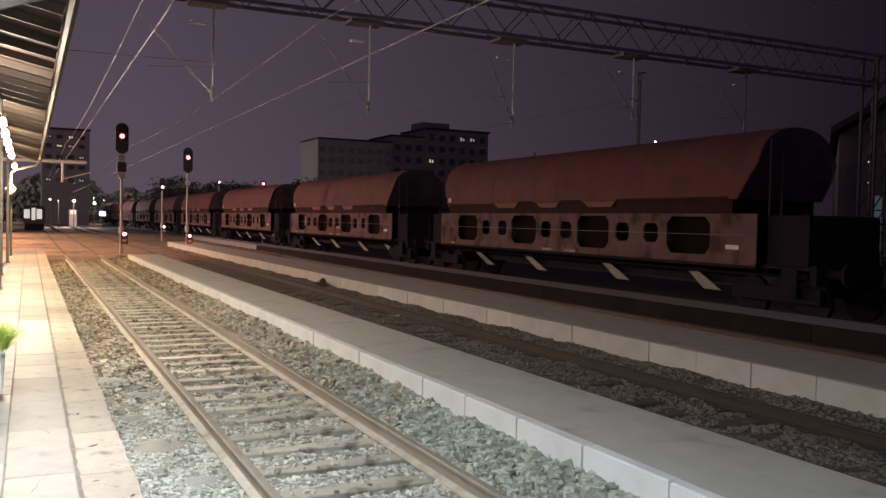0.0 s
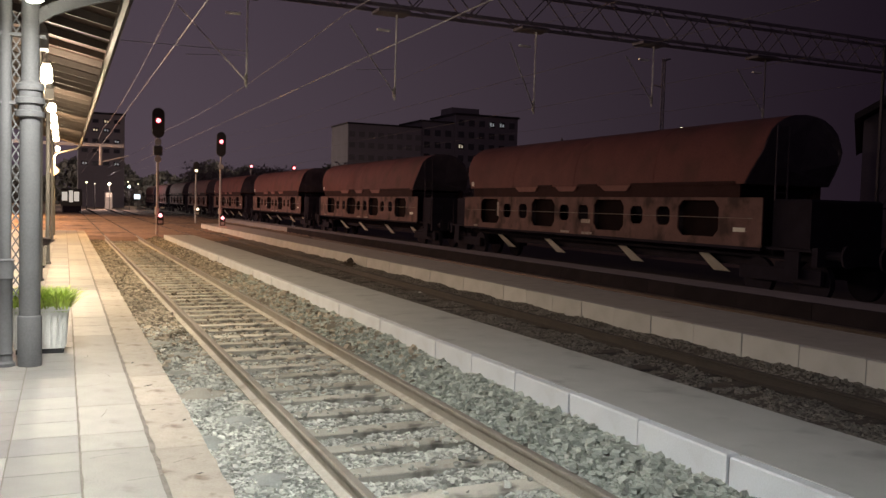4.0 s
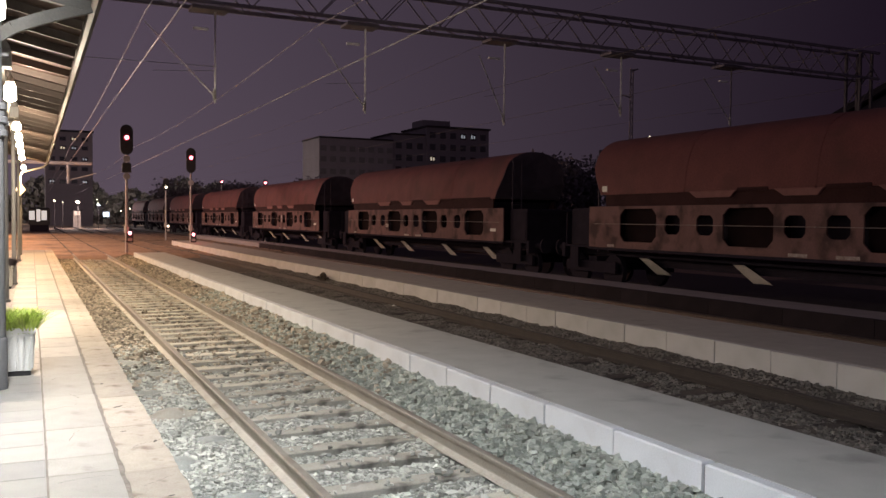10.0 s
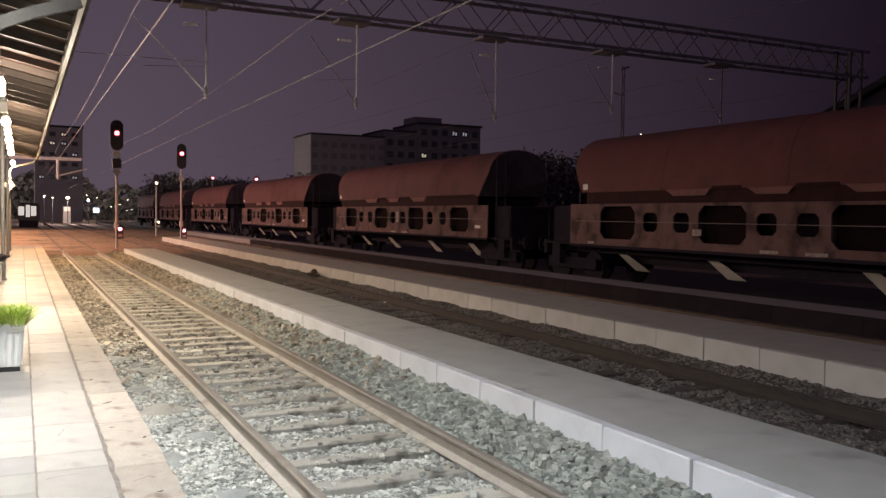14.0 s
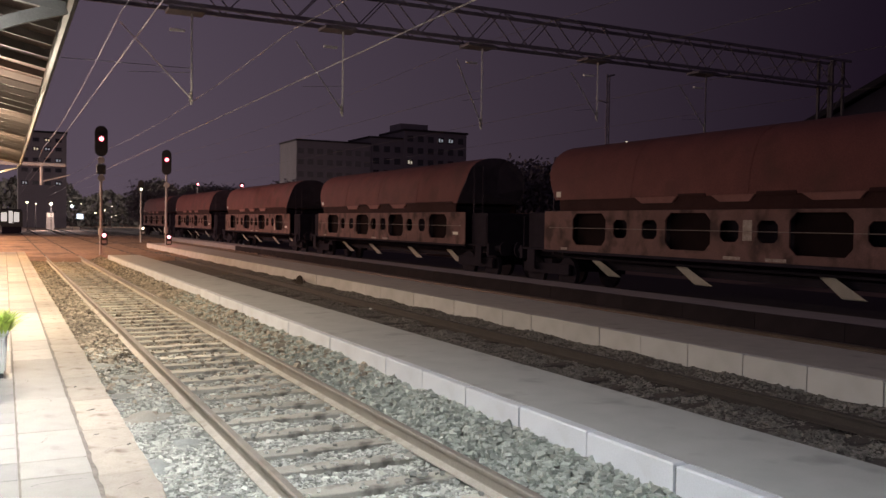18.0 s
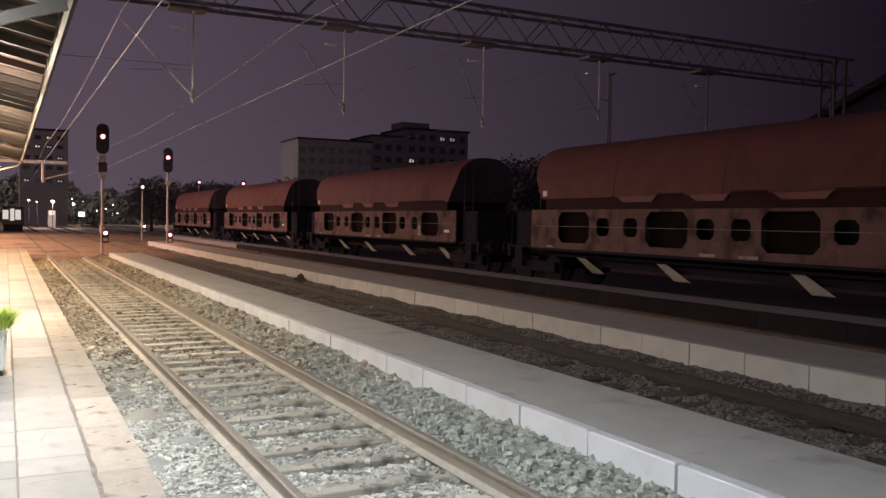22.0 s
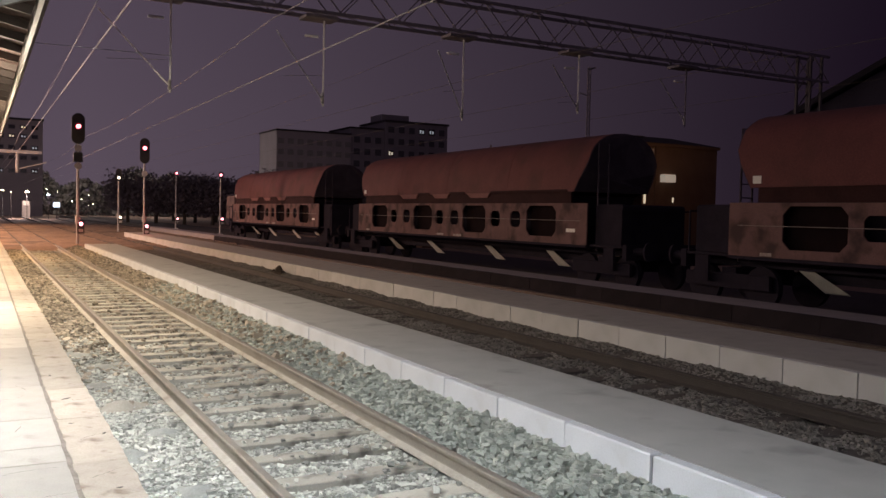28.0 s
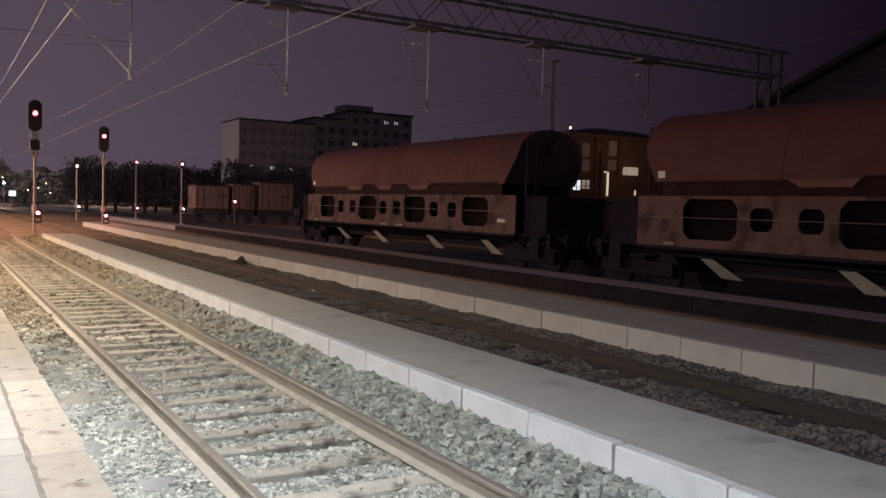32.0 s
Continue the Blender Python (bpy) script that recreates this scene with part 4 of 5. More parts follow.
# ---- signals, gantry, wires ----
def rounded_board(w, z0, z1, y0, y1):
    """An upright signal head with half-round ends."""
    r = w / 2
    rim = [(r * math.cos(k * math.pi / 10), z1 - r + r * math.sin(k * math.pi / 10)) for k in range(11)]
    rim += [(-r * math.cos(k * math.pi / 10), z0 + r - r * math.sin(k * math.pi / 10)) for k in range(11)]
    n = len(rim)
    faces = [tuple(range(n)), tuple(range(2 * n - 1, n - 1, -1))]
    faces += [(k, n + k, n + (k + 1) % n, (k + 1) % n) for k in range(n)]
    return Shape().add([(px, y0, pz) for px, pz in rim] + [(px, y1, pz) for px, pz in rim], faces)


def signal(x, y, red_z, low_z, lens, label, head=(0.34, 0.26, 0.30), lower_head=False, disc=False):
    """head: width, height above and below the lens."""
    t = thing("railway_signal", (x, y, -0.56), label, "railway signal", "yard signals")
    g = 0.56
    w, up, down = head
    rz = red_z + g
    part("foundation", Shape().box(-0.22, 0.22, -0.22, 0.22, -0.06, 0.14, 0.03), M_BLOCK, t)
    part("mast", Shape().lathe([(0.085, 0.14), (0.07, 0.5), (0.058, rz - 0.2)], n=12), M_SIGMAST, t, "pale painted mast", True)
    part("base_collar", Shape().lathe([(0.09, 1.25), (0.13, 1.27), (0.13, 1.62), (0.09, 1.64)], n=10), M_SIGMAST, t)
    part("signal_head", rounded_board(w, rz - down, rz + up, -0.12, -0.06), M_SIGHEAD, t, "black signal head with rounded ends")
    part("lamp_case", Shape().box(-w * 0.3, w * 0.3, -0.06, 0.14, rz - down * 0.8, rz + up * 0.6, 0.03), M_SIGHEAD, t)
    # lens drawn oversized, and if red ringed by a glow, for its glare
    part("red_lens" if lens is M_RED else "white_lens", Shape().tube((0, -0.20, rz), (0, -0.16, rz), 0.105, n=16), lens, t, "brightly lit lens")
    if lens is M_RED:
        part("glare_ring", Shape().tube((0, -0.185, rz), (0, -0.122, rz), 0.14 if w > 0.5 else 0.125, n=18), M_RED_GLARE, t, "red glowing ring that draws the lens's glare")
    part("hood", Shape().box(-0.16, 0.16, -0.34, -0.12, rz + 0.17, rz + 0.19), M_SIGHEAD, t)
    if lower_head:
        part("plate", Shape().box(-0.16, 0.16, -0.12, -0.09, rz - down - 0.36, rz - down - 0.05), M_SIGMAST, t, "pale marker plate")
        part("lower_head", Shape().box(-0.22, 0.22, -0.16, 0.06, rz - down - 0.92, rz - down - 0.40, 0.07), M_SIGHEAD, t, "small black lower head")
    if disc:
        dz = rz - down - (1.12 if lower_head else 0.62)
        part("marker_disc", Shape().tube((0, -0.13, dz), (0, -0.10, dz), 0.18, n=16), M_SIGMAST, t, "weathered pale round plate")
    part("low_head", Shape().box(-0.02, 0.32, -0.12, 0.10, low_z + g - 0.50, low_z + g + 0.20, 0.06), M_SIGHEAD, t)
    part("low_plate", Shape().box(0.04, 0.26, -0.135, -0.123, low_z + g - 0.42, low_z + g - 0.26), M_SIGMAST, t)
    part("low_lens", Shape().tube((0.15, -0.16, low_z + g), (0.15, -0.13, low_z + g), 0.095, n=14), lens, t, "small lit lens near the ground")
    return t


signal(4.49, 48.0, 5.68, 0.69, M_RED, "tall signal mast showing bright red lights", (0.64, 0.68, 0.90), True, True)
signal(9.06, 56.0, 5.28, 0.45, M_RED, "tall signal mast showing red beyond the low platforms", (0.58, 0.62, 0.95), False, True)
signal(9.71, 72.0, 3.91, 0.80, M_WARM, "short signal mast showing warm white lights", (0.46, 0.72, 0.26))
signal(17.85, 91.0, 5.21, 0.57, M_RED, "slim far signal mast showing red")
signal(17.72, 72.0, 4.46, 0.80, M_RED, "slim signal mast showing red behind the train")
dwarf = thing("dwarf_signal", (24.63, 80, -0.56), "small dwarf signal with a red light", "railway signal")
part("post", Shape().lathe([(0.06, -0.06), (0.05, 1.85)], n=8), M_SIGMAST, dwarf)
part("head", Shape().box(-0.16, 0.16, -0.1, 0.1, 1.83, 2.33, 0.04), M_SIGHEAD, dwarf)
part("red_lens", Shape().tube((0, -0.15, 2.08), (0, -0.12, 2.08), 0.12, n=12), M_RED, dwarf, "lit red lens")
for sx, sy, sz in ((4.63, 46.6, 0.69), (9.21, 54.6, 0.45)):
    point_lamp("signal_glow", (sx, sy, sz), 20, (1.0, 0.14, 0.10), 0.1)

# portal gantry across all tracks
GY, CH0, CH1 = 22.5, 6.95, 7.90
gantry = thing("overhead_line_gantry", (0, GY, 0), "long lattice steel portal carrying the overhead line", "gantry")
for gy in (-0.35, 0.35):
    for z in (CH0, CH1):
        part("chord", Shape().box(-3.0, 28.5, gy - 0.04, gy + 0.04, z - 0.045, z + 0.045), M_LATTICE, gantry)
brace = Shape()
k = 0
x = -3.0
while x < 27.9:
    for gy in (-0.35, 0.35):
        brace.beam((x, gy, CH0 if k % 2 else CH1), (x + 0.9, gy, CH1 if k % 2 else CH0), 0.03)
    for z in (CH0, CH1):
        brace.beam((x, -0.35, z), (x + 0.9, 0.35, z), 0.024)
    x += 0.9
    k += 1
part("lattice_bracing", brace, M_LATTICE, gantry)
for gx in (-3.2, 27.85):
    leg = Shape()
    for ax in (-0.3, 0.3):
        for gy in (-0.3, 0.3):
            leg.beam((gx + ax, gy, -0.64), (gx + ax, gy, CH1 + 0.05), 0.09)
    z = -0.4
    while z < CH1 - 0.7:
        leg.beam((gx - 0.3, -0.3, z), (gx + 0.3, -0.3, z + 0.7), 0.04).beam((gx - 0.3, 0.3, z), (gx + 0.3, 0.3, z + 0.7), 0.04)
        z += 0.7
    part("leg", leg, M_LEG, gantry)


def drop_arm(x, top, bottom, left, steel):
    """A vertical hanger below the portal with its slanted cantilever and steady arm."""
    t = thing("drop_post", (x, GY, 0), "pale steel hanger below the portal with a slanted cantilever", "overhead line support", "hangers of the portal")
    part("hanger", Shape().tube((0, 0, bottom), (0, 0, CH0 - 0.07), 0.026, n=8), steel, t, "thin pale vertical tube")
    part("clamp", Shape().box(-0.62, 0.30, -0.3, 0.3, CH0 - 0.15, CH0 - 0.05, 0.03), M_LATTICE, t, "wide dark bracket plate")
    wx = left - x
    part("cantilever", Shape().tube((0, 0, bottom + 0.15), (wx, -0.2, 6.36), 0.018, n=8), steel if x < 5 else M_WIRE_DIM, t, "slanted cantilever tube")
    part("steady_arm", Shape().tube((0, 0, 5.32), (wx + 0.2, -0.2, 5.18), 0.007, n=6), M_WIRE_DIM, t)
    part("insulator", Shape().lathe([(0.03, -0.14)] + [(0.055 if j % 2 else 0.03, -0.12 + 0.04 * j) for j in range(7)] + [(0.03, 0.15)], (-0.02, 0, bottom + 0.2), n=10), M_LAMPBODY, t)
    part("top_plate", Shape().box(-0.55, -0.18, -0.05, 0.05, 6.33, 6.38), M_GALV, t)
    return t


WIRES = ((2.50, 5.46, 2.54, 6.62), (6.91, 5.28, 6.91, 6.72), (11.75, 5.28, 11.7, 6.6), (15.8, 5.28, 15.8, 6.6), (20.2, 5.28, 20.2, 6.6))
for (x, top, bottom), w in zip(((4.245, 6.4, 4.50), (8.315, 6.7, 4.48), (12.715, 6.63, 4.40), (16.98, 6.63, 4.92), (21.6, 6.68, 4.83)), WIRES):
    drop_arm(x, top, bottom, w[0], M_GALV if x < 18 else M_LATTICE)


def wire(name, x, z, sag, radius, material, label):
    """One continuous wire along the track, sagging between the portals."""
    ys = [GY + 5.625 * k for k in range(-8, 26)]
    pts = [(y, z - sag * 4 * u * (1 - u)) for y, u in ((y, ((y - GY) / 45.0) % 1.0) for y in ys)]
    n = 6
    s = Shape()
    s.add([(x + radius * math.cos(2 * math.pi * i / n), y, h + radius * math.sin(2 * math.pi * i / n)) for y, h in pts for i in range(n)],
          [(k * n + i, k * n + (i + 1) % n, (k + 1) * n + (i + 1) % n, (k + 1) * n + i) for k in range(len(pts) - 1) for i in range(n)])
    return solid(name, s, material, label, "overhead wire")


for n, (cx, cz, mx, mz) in enumerate(WIRES):
    # beyond the second track the missing light is put into the wire colour
    m = M_WIRE if n < 2 else M_WIRE_UNLIT
    thin = 1.0 if n < 2 else 0.35
    wire("contact_wire", cx, cz, 0.0, 0.015 * thin, m, "taut copper contact wire above a track")
    if n > 2:
        continue
    wire("catenary_wire", mx, mz, 0.35, 0.013 * thin, M_WIRE_DIM if n < 2 else m, "sagging catenary wire above a track")
solid("cross_span_wire", Shape().tube((-3.2, GY - 0.4, 5.30), (4.245, GY - 0.4, 5.36), 0.009, n=6), M_WIRE, "thin cross-span steady wire below the portal", "overhead wire")
# slim mast with a lamp bracket between the yard and the shed
mast = thing("overhead_line_mast", (26.3, 34.0, -0.64), "slim dark lattice mast beside the yard", "mast")
ms_ = Shape()
for dx in (-0.09, 0.09):
    ms_.beam((dx, 0, 0), (dx * 0.8, 0, 9.6), 0.05)
zz = 0.3
while zz < 9.3:
    ms_.beam((-0.09, 0, zz), (0.09, 0, zz + 0.3), 0.022).beam((0.09, 0, zz), (-0.09, 0, zz + 0.3), 0.022)
    zz += 0.3
part("lattice_shaft", ms_, M_LATTICE, mast)
part("mast_arm", Shape().beam((-0.1, 0, 9.45), (0.35, 0, 9.6), 0.07), M_LEG, mast)
part("mast_arm", Shape().beam((-0.1, 0, 8.2), (-0.55, 0, 8.3), 0.04), M_LEG, mast)
# second, far portal beyond the platform end
far = thing("far_gantry", (0, 62.0, 0), "far overhead line portal with a pale beam", "gantry")
part("beam", Shape().box(-9.0, 3.6, -0.12, 0.12, 4.92, 5.12), M_SIGMAST, far)
part("drop_arm", Shape().tube((2.18, 0, 3.7), (2.18, 0, 4.92), 0.09, n=8), M_SIGMAST, far)
part("cantilever", Shape().tube((2.18, 0, 3.9), (3.9, 0, 4.4), 0.04, n=6), M_SIGMAST, far)
part("leg", Shape().tube((-9.0, 0, -0.64), (-9.0, 0, 5.12), 0.14, n=8), M_SIGMAST, far)

# ---- goods train ----
HALF = 7.86


def roof_profile(steps=9):
    """Half section of the hopper body above the side lip, from the lip to the crown: (distance from centre, height over rail)."""
    pts = []
    for k in range(steps + 1):
        a = k / steps * math.pi / 2
        pts.append((1.50 * math.cos(a) ** 0.85 if k < steps else 0.0, 2.64 + 1.58 * math.sin(a) ** 1.05))
    return pts


def wpart(name, shape, material, parent, label="", smooth=False):
    """A part of the wagon; the body is 2.64 m wide."""
    shape.v = [(x if abs(x) < 1.0 else math.copysign(1.0 + (abs(x) - 1.0) * 0.64, x), y, z) for x, y, z in shape.v]
    return part(name, shape, material, parent, label, smooth)


def wagon_parts(t):
    # hopper body: vertical lip, then the swelling roof, its ends leaning in towards the bottom
    half = [(1.50, 2.60)] + roof_profile()
    sec = [(-x, z) for x, z in half] + [(x, z) for x, z in reversed(half[:-1])]
    n = len(sec)

    def end_y(z):
        return HALF - 0.12 - max(0.0, (3.35 - z)) * 0.62 if z < 3.35 else HALF - 0.12

    s = Shape()
    s.add([(x, sgn * end_y(z), z) for sgn in (-1, 1) for x, z in sec],
          [tuple(range(n - 1, -1, -1)), tuple(range(n, 2 * n))] + [(i, (i + 1) % n, n + (i + 1) % n, n + i) for i in range(n)])
    wpart("hopper_body", s, M_ORANGE, t, "red-brown curved swing-roof body", True)
    # dark end wall plates and end ladders
    for sgn in (-1, 1):
        e = Shape()
        inner = [(x * 0.985, z) for x, z in sec if z > 2.4]
        m = len(inner)
        e.add([(x, sgn * (end_y(z) + 0.004), z) for x, z in inner] + [(x, sgn * (end_y(z) + 0.03), z) for x, z in inner],
              [tuple(range(m)), tuple(range(2 * m - 1, m - 1, -1))] + [(i, m + i, m + (i + 1) % m, (i + 1) % m) for i in range(m)])
        wpart("end_wall", e, M_WDARK, t, "dark end wall")
        lad = Shape()
        for lx in (-0.95, -0.6):
            lad.beam((lx, sgn * (HALF + 0.02), 1.0), (lx, sgn * (HALF + 0.02), 3.9), 0.035)
        z = 1.2
        while z < 3.9:
            lad.beam((-0.95, sgn * (HALF + 0.02), z), (-0.6, sgn * (HALF + 0.02), z), 0.025)
            z += 0.3
        wpart("ladder", lad, M_WDARK, t)
    # roof seams
    for y in (-3.9, 0.0, 3.9):
        seam = Shape()
        for (xa, za), (xb, zb) in zip(sec, sec[1:]):
            seam.beam((xa * 1.004, y, za + 0.002), (xb * 1.004, y, zb + 0.002), 0.05, 0.008)
        wpart("roof_seam", seam, M_ORANGE, t)
    # lip and flaps beneath it
    for sx in (-1, 1):
        # lip and notches carry the overhang's shade as dark colour
        wpart("side_lip", Shape().box(min(sx * 1.34, sx * 1.42), max(sx * 1.34, sx * 1.42), -HALF + 0.75, HALF - 0.75, 2.285, 2.60), M_LIP_SHADE, t, "maroon lip below the roof, its shade put into the colour")
        for fa, fb in ((2.2, 3.75), (-0.2, 1.1), (-2.9, -1.4)):
            xa, xb = sx * 1.425, sx * 1.50
            fl = Shape().add([(x, y, z) for x in (xa, xb) for y, z in ((fa, 2.615), (fa + 0.16, 2.455), (fb - 0.28, 2.455), (fb, 2.615))],
                             [(0, 1, 2, 3), (7, 6, 5, 4), (0, 4, 5, 1), (1, 5, 6, 2), (2, 6, 7, 3), (3, 7, 4, 0)])
            wpart("flap", fl, M_FLAP, t, "pale flap below the lip")
        for fa, fb in ((1.25, 2.15), (-1.3, -0.25), (-7.0, -2.95)):
            wpart("lip_notch", Shape().box(min(sx * 1.47, sx * 1.525), max(sx * 1.47, sx * 1.525), fa, fb, 2.585, 2.665, 0.02), M_LIP_SHADE, t)
    # side skirt with four recesses and pairs of round-cornered holes
    recess = [(c - 0.75, c + 0.75) for c in (-5.7, -1.86, 1.86, 5.7)]
    holes = [-4.35, -3.2, -0.54, 0.54, 3.2, 4.35]
    for sx in (-1, 1):
        s = Shape()
        x0, x1 = (-1.45, -1.39) if sx < 0 else (1.39, 1.45)
        lo, hi = 1.15, 2.28
        cuts = sorted([(a, b, 1.33, 2.21) for a, b in recess] + [(h - 0.28, h + 0.28, 1.56, 2.04) for h in holes])
        y = -HALF
        for a, b, z0, z1 in cuts:
            s.box(x0, x1, y, a, lo, hi)
            s.box(x0, x1, a, b, lo, z0)
            s.box(x0, x1, a, b, z1, hi)
            c = 0.17 if b - a > 1 else 0.10
            for ya, yb in ((a, a + c), (b, b - c)):
                for za, zb in ((z0, z0 + c), (z1, z1 - c)):
                    s.add([(x0, ya, za), (x0, yb, za), (x0, ya, zb), (x1, ya, za), (x1, yb, za), (x1, ya, zb)], [(0, 1, 2), (5, 4, 3), (1, 4, 5, 2)])
            y = b
        s.box(x0, x1, y, HALF, lo, hi)
        wpart("side_skirt", s, M_SKIRT, t, "faded side sill with square holes")
        wpart("sill_flange", Shape().box(min(sx * 1.36, sx * 1.49), max(sx * 1.36, sx * 1.49), -HALF, HALF, 1.08, 1.146), M_OILY, t)
        for c in (-5.7, -1.86, 1.86, 5.7):
            # boxes coloured almost black to give the recesses their shade
            wpart("chute_box", Shape().box(min(sx * 0.8, sx * 1.12), max(sx * 0.8, sx * 1.12), c - 0.80, c + 0.80, 1.28, 2.25, 0.05), M_RECESS_SHADE, t)
        # dark necks from the hopper, then flared steel spouts slanting along the wagon
        for top_y, tip_y in ((6.78, 5.68), (3.25, 2.18), (-1.10, -2.10), (-4.72, -5.66)) if sx < 0 else ():
            d_ = sx * 0.04

            def plate(ring):
                return Shape().add([(sx * x, y, z) for x, y, z in ring] + [(sx * x - d_, y, z - 0.02) for x, y, z in ring],
                                   [(0, 1, 2, 3), (7, 6, 5, 4), (0, 4, 5, 1), (1, 5, 6, 2), (2, 6, 7, 3), (3, 7, 4, 0)])

            wpart("chute_neck", plate(((0.56, top_y + 0.42, 1.36), (0.56, top_y + 0.08, 1.36), (0.44, top_y - 0.30, 0.93), (0.44, top_y + 0.02, 0.93))), M_SKIRT, t)
            wpart("discharge_chute", plate(((0.42, top_y + 0.02, 0.926), (0.42, top_y - 0.34, 0.926), (0.16, tip_y, 0.44), (0.16, tip_y + 0.60, 0.44))), M_CHUTE, t, "bare steel discharge chute")
        wpart("side_rail", Shape().tube((sx * 1.485, -7.6, 1.80), (sx * 1.485, 7.6, 1.80), 0.008, n=6), M_PIPE, t, "thin pale rail along the sill")
        for ry in (-7.5, -3.75, 0.0, 3.75, 7.5):
            wpart("rail_bracket", Shape().box(min(sx * 1.45, sx * 1.50), max(sx * 1.45, sx * 1.50), ry - 0.02, ry + 0.02, 1.785, 1.815), M_PIPE, t)
        wpart("white_marking", Shape().box(min(sx * 1.451, sx * 1.455), max(sx * 1.451, sx * 1.455), -7.35, -6.95, 1.48, 1.58), M_WHITE, t, "white painted marking")
        for ma, mb in ((0.2, 0.7), (-1.05, -0.5), (6.7, 7.0)):
            wpart("white_marking", Shape().box(min(sx * 1.451, sx * 1.455), max(sx * 1.451, sx * 1.455), ma, mb, 1.17, 1.24), M_CHALK, t, "worn white marking on the sill")
        wpart("white_marking", Shape().box(min(sx * 1.501, sx * 1.508), max(sx * 1.501, sx * 1.508), 7.0, 7.22, 2.68, 2.84), M_WHITE, t, "small white plate")
    # underframe, buffers, bogies
    wpart("hopper_floor", Shape().add([(sx * w, sy * l, z) for z, w, l in ((2.5, 1.30, 6.9), (1.05, 0.55, 6.2)) for sx, sy in ((-1, -1), (1, -1), (1, 1), (-1, 1))],
                                     [(0, 1, 2, 3), (7, 6, 5, 4), (0, 4, 5, 1), (1, 5, 6, 2), (2, 6, 7, 3), (3, 7, 4, 0)]), M_OILY, t)
    wpart("underframe", Shape().box(-0.5, 0.5, -9.3, 9.3, 0.88, 1.12), M_OILY, t)
    wpart("centre_sill", Shape().box(-0.10, 0.10, -6.6, 6.6, 0.62, 0.879), M_OILY, t)
    for sgn in (-1, 1):
        wpart("headstock", Shape().box(-1.3, 1.3, sgn * 9.3 - 0.08, sgn * 9.3 + 0.08, 0.82, 1.22), M_OILY, t)
        for bx in (-0.875, 0.875):
            b = Shape()
            b.tube((bx, sgn * 9.38, 1.06), (bx, sgn * 9.86, 1.06), 0.10, n=12).tube((bx, sgn * 9.86, 1.06), (bx, sgn * 9.92, 1.06), 0.24, n=18)
            wpart("buffer", b, M_OILY, t)
        wpart("end_cabinet", Shape().box(-1.1, 1.1, min(sgn * 7.96, sgn * 9.05), max(sgn * 7.96, sgn * 9.05), 1.185, 2.25, 0.05), M_OILY, t, "dark brake cabinet on the end platform")
        for bx in (-1.29, 1.29):
            wpart("side_step", Shape().box(bx - 0.05, bx + 0.05, min(sgn * 8.5, sgn * 8.9), max(sgn * 8.5, sgn * 8.9), 0.55, 1.115), M_OILY, t)
        wpart("end_platform", Shape().box(-1.3, 1.3, min(sgn * 7.9, sgn * 9.2), max(sgn * 7.9, sgn * 9.2), 1.12, 1.18), M_OILY, t)
        r = Shape()
        for rx in (-1.28, 1.28):
            r.beam((rx, sgn * 9.15, 1.18), (rx, sgn * 9.15, 2.1), 0.035)
        r.beam((-1.28, sgn * 9.15, 2.1), (1.28, sgn * 9.15, 2.1), 0.035)
        wpart("end_railing", r, M_OILY, t)
        bg = wpart("bogie", Shape().box(-1.06, -0.94, sgn * 8.15 - 1.2, sgn * 8.15 + 1.2, 0.42, 0.74, 0.03).box(0.94, 1.06, sgn * 8.15 - 1.2, sgn * 8.15 + 1.2, 0.42, 0.74, 0.03).box(-0.94, 0.94, sgn * 8.15 - 0.2, sgn * 8.15 + 0.2, 0.45, 0.86), M_OILY, t)
        for wy in (-0.82, 0.82):
            for wx in (-0.76, 0.76):
                w = Shape()
                w.tube((wx - 0.065, sgn * 8.15 + wy, 0.46), (wx + 0.065, sgn * 8.15 + wy, 0.46), 0.46, n=24)
                wpart("wheel", w, M_OILY, bg)
    return t


WAGONS = []
first_wagon = wagon_parts(thing("hopper_wagon", (TRACKS[3], 0, RAIL_TOP), "red-brown bulk hopper wagon rolling slowly on the far track", "freight wagon", "wagons of the goods train"))
for n_ in range(10):
    WAGONS.append(first_wagon if n_ == 0 else copy_thing(first_wagon, Matrix.Translation((TRACKS[3], 0, RAIL_TOP))))

for k_, marks in ((5, ((-0.12, 0.14, 1.60, 2.05),)), (7, ((-4.95, -4.72, 1.32, 1.72),)), (2, ((4.95, 5.1, 1.6, 2.1), (-0.95, -0.45, 1.5, 1.62))), (4, ((2.5, 2.8, 1.5, 1.65),))):
    for ma, mb, mz0, mz1 in marks:
        wpart("chalk_mark", Shape().box(-1.457, -1.452, ma, mb, mz0, mz1), M_CHALK, WAGONS[k_], "pale worn lettering panel")

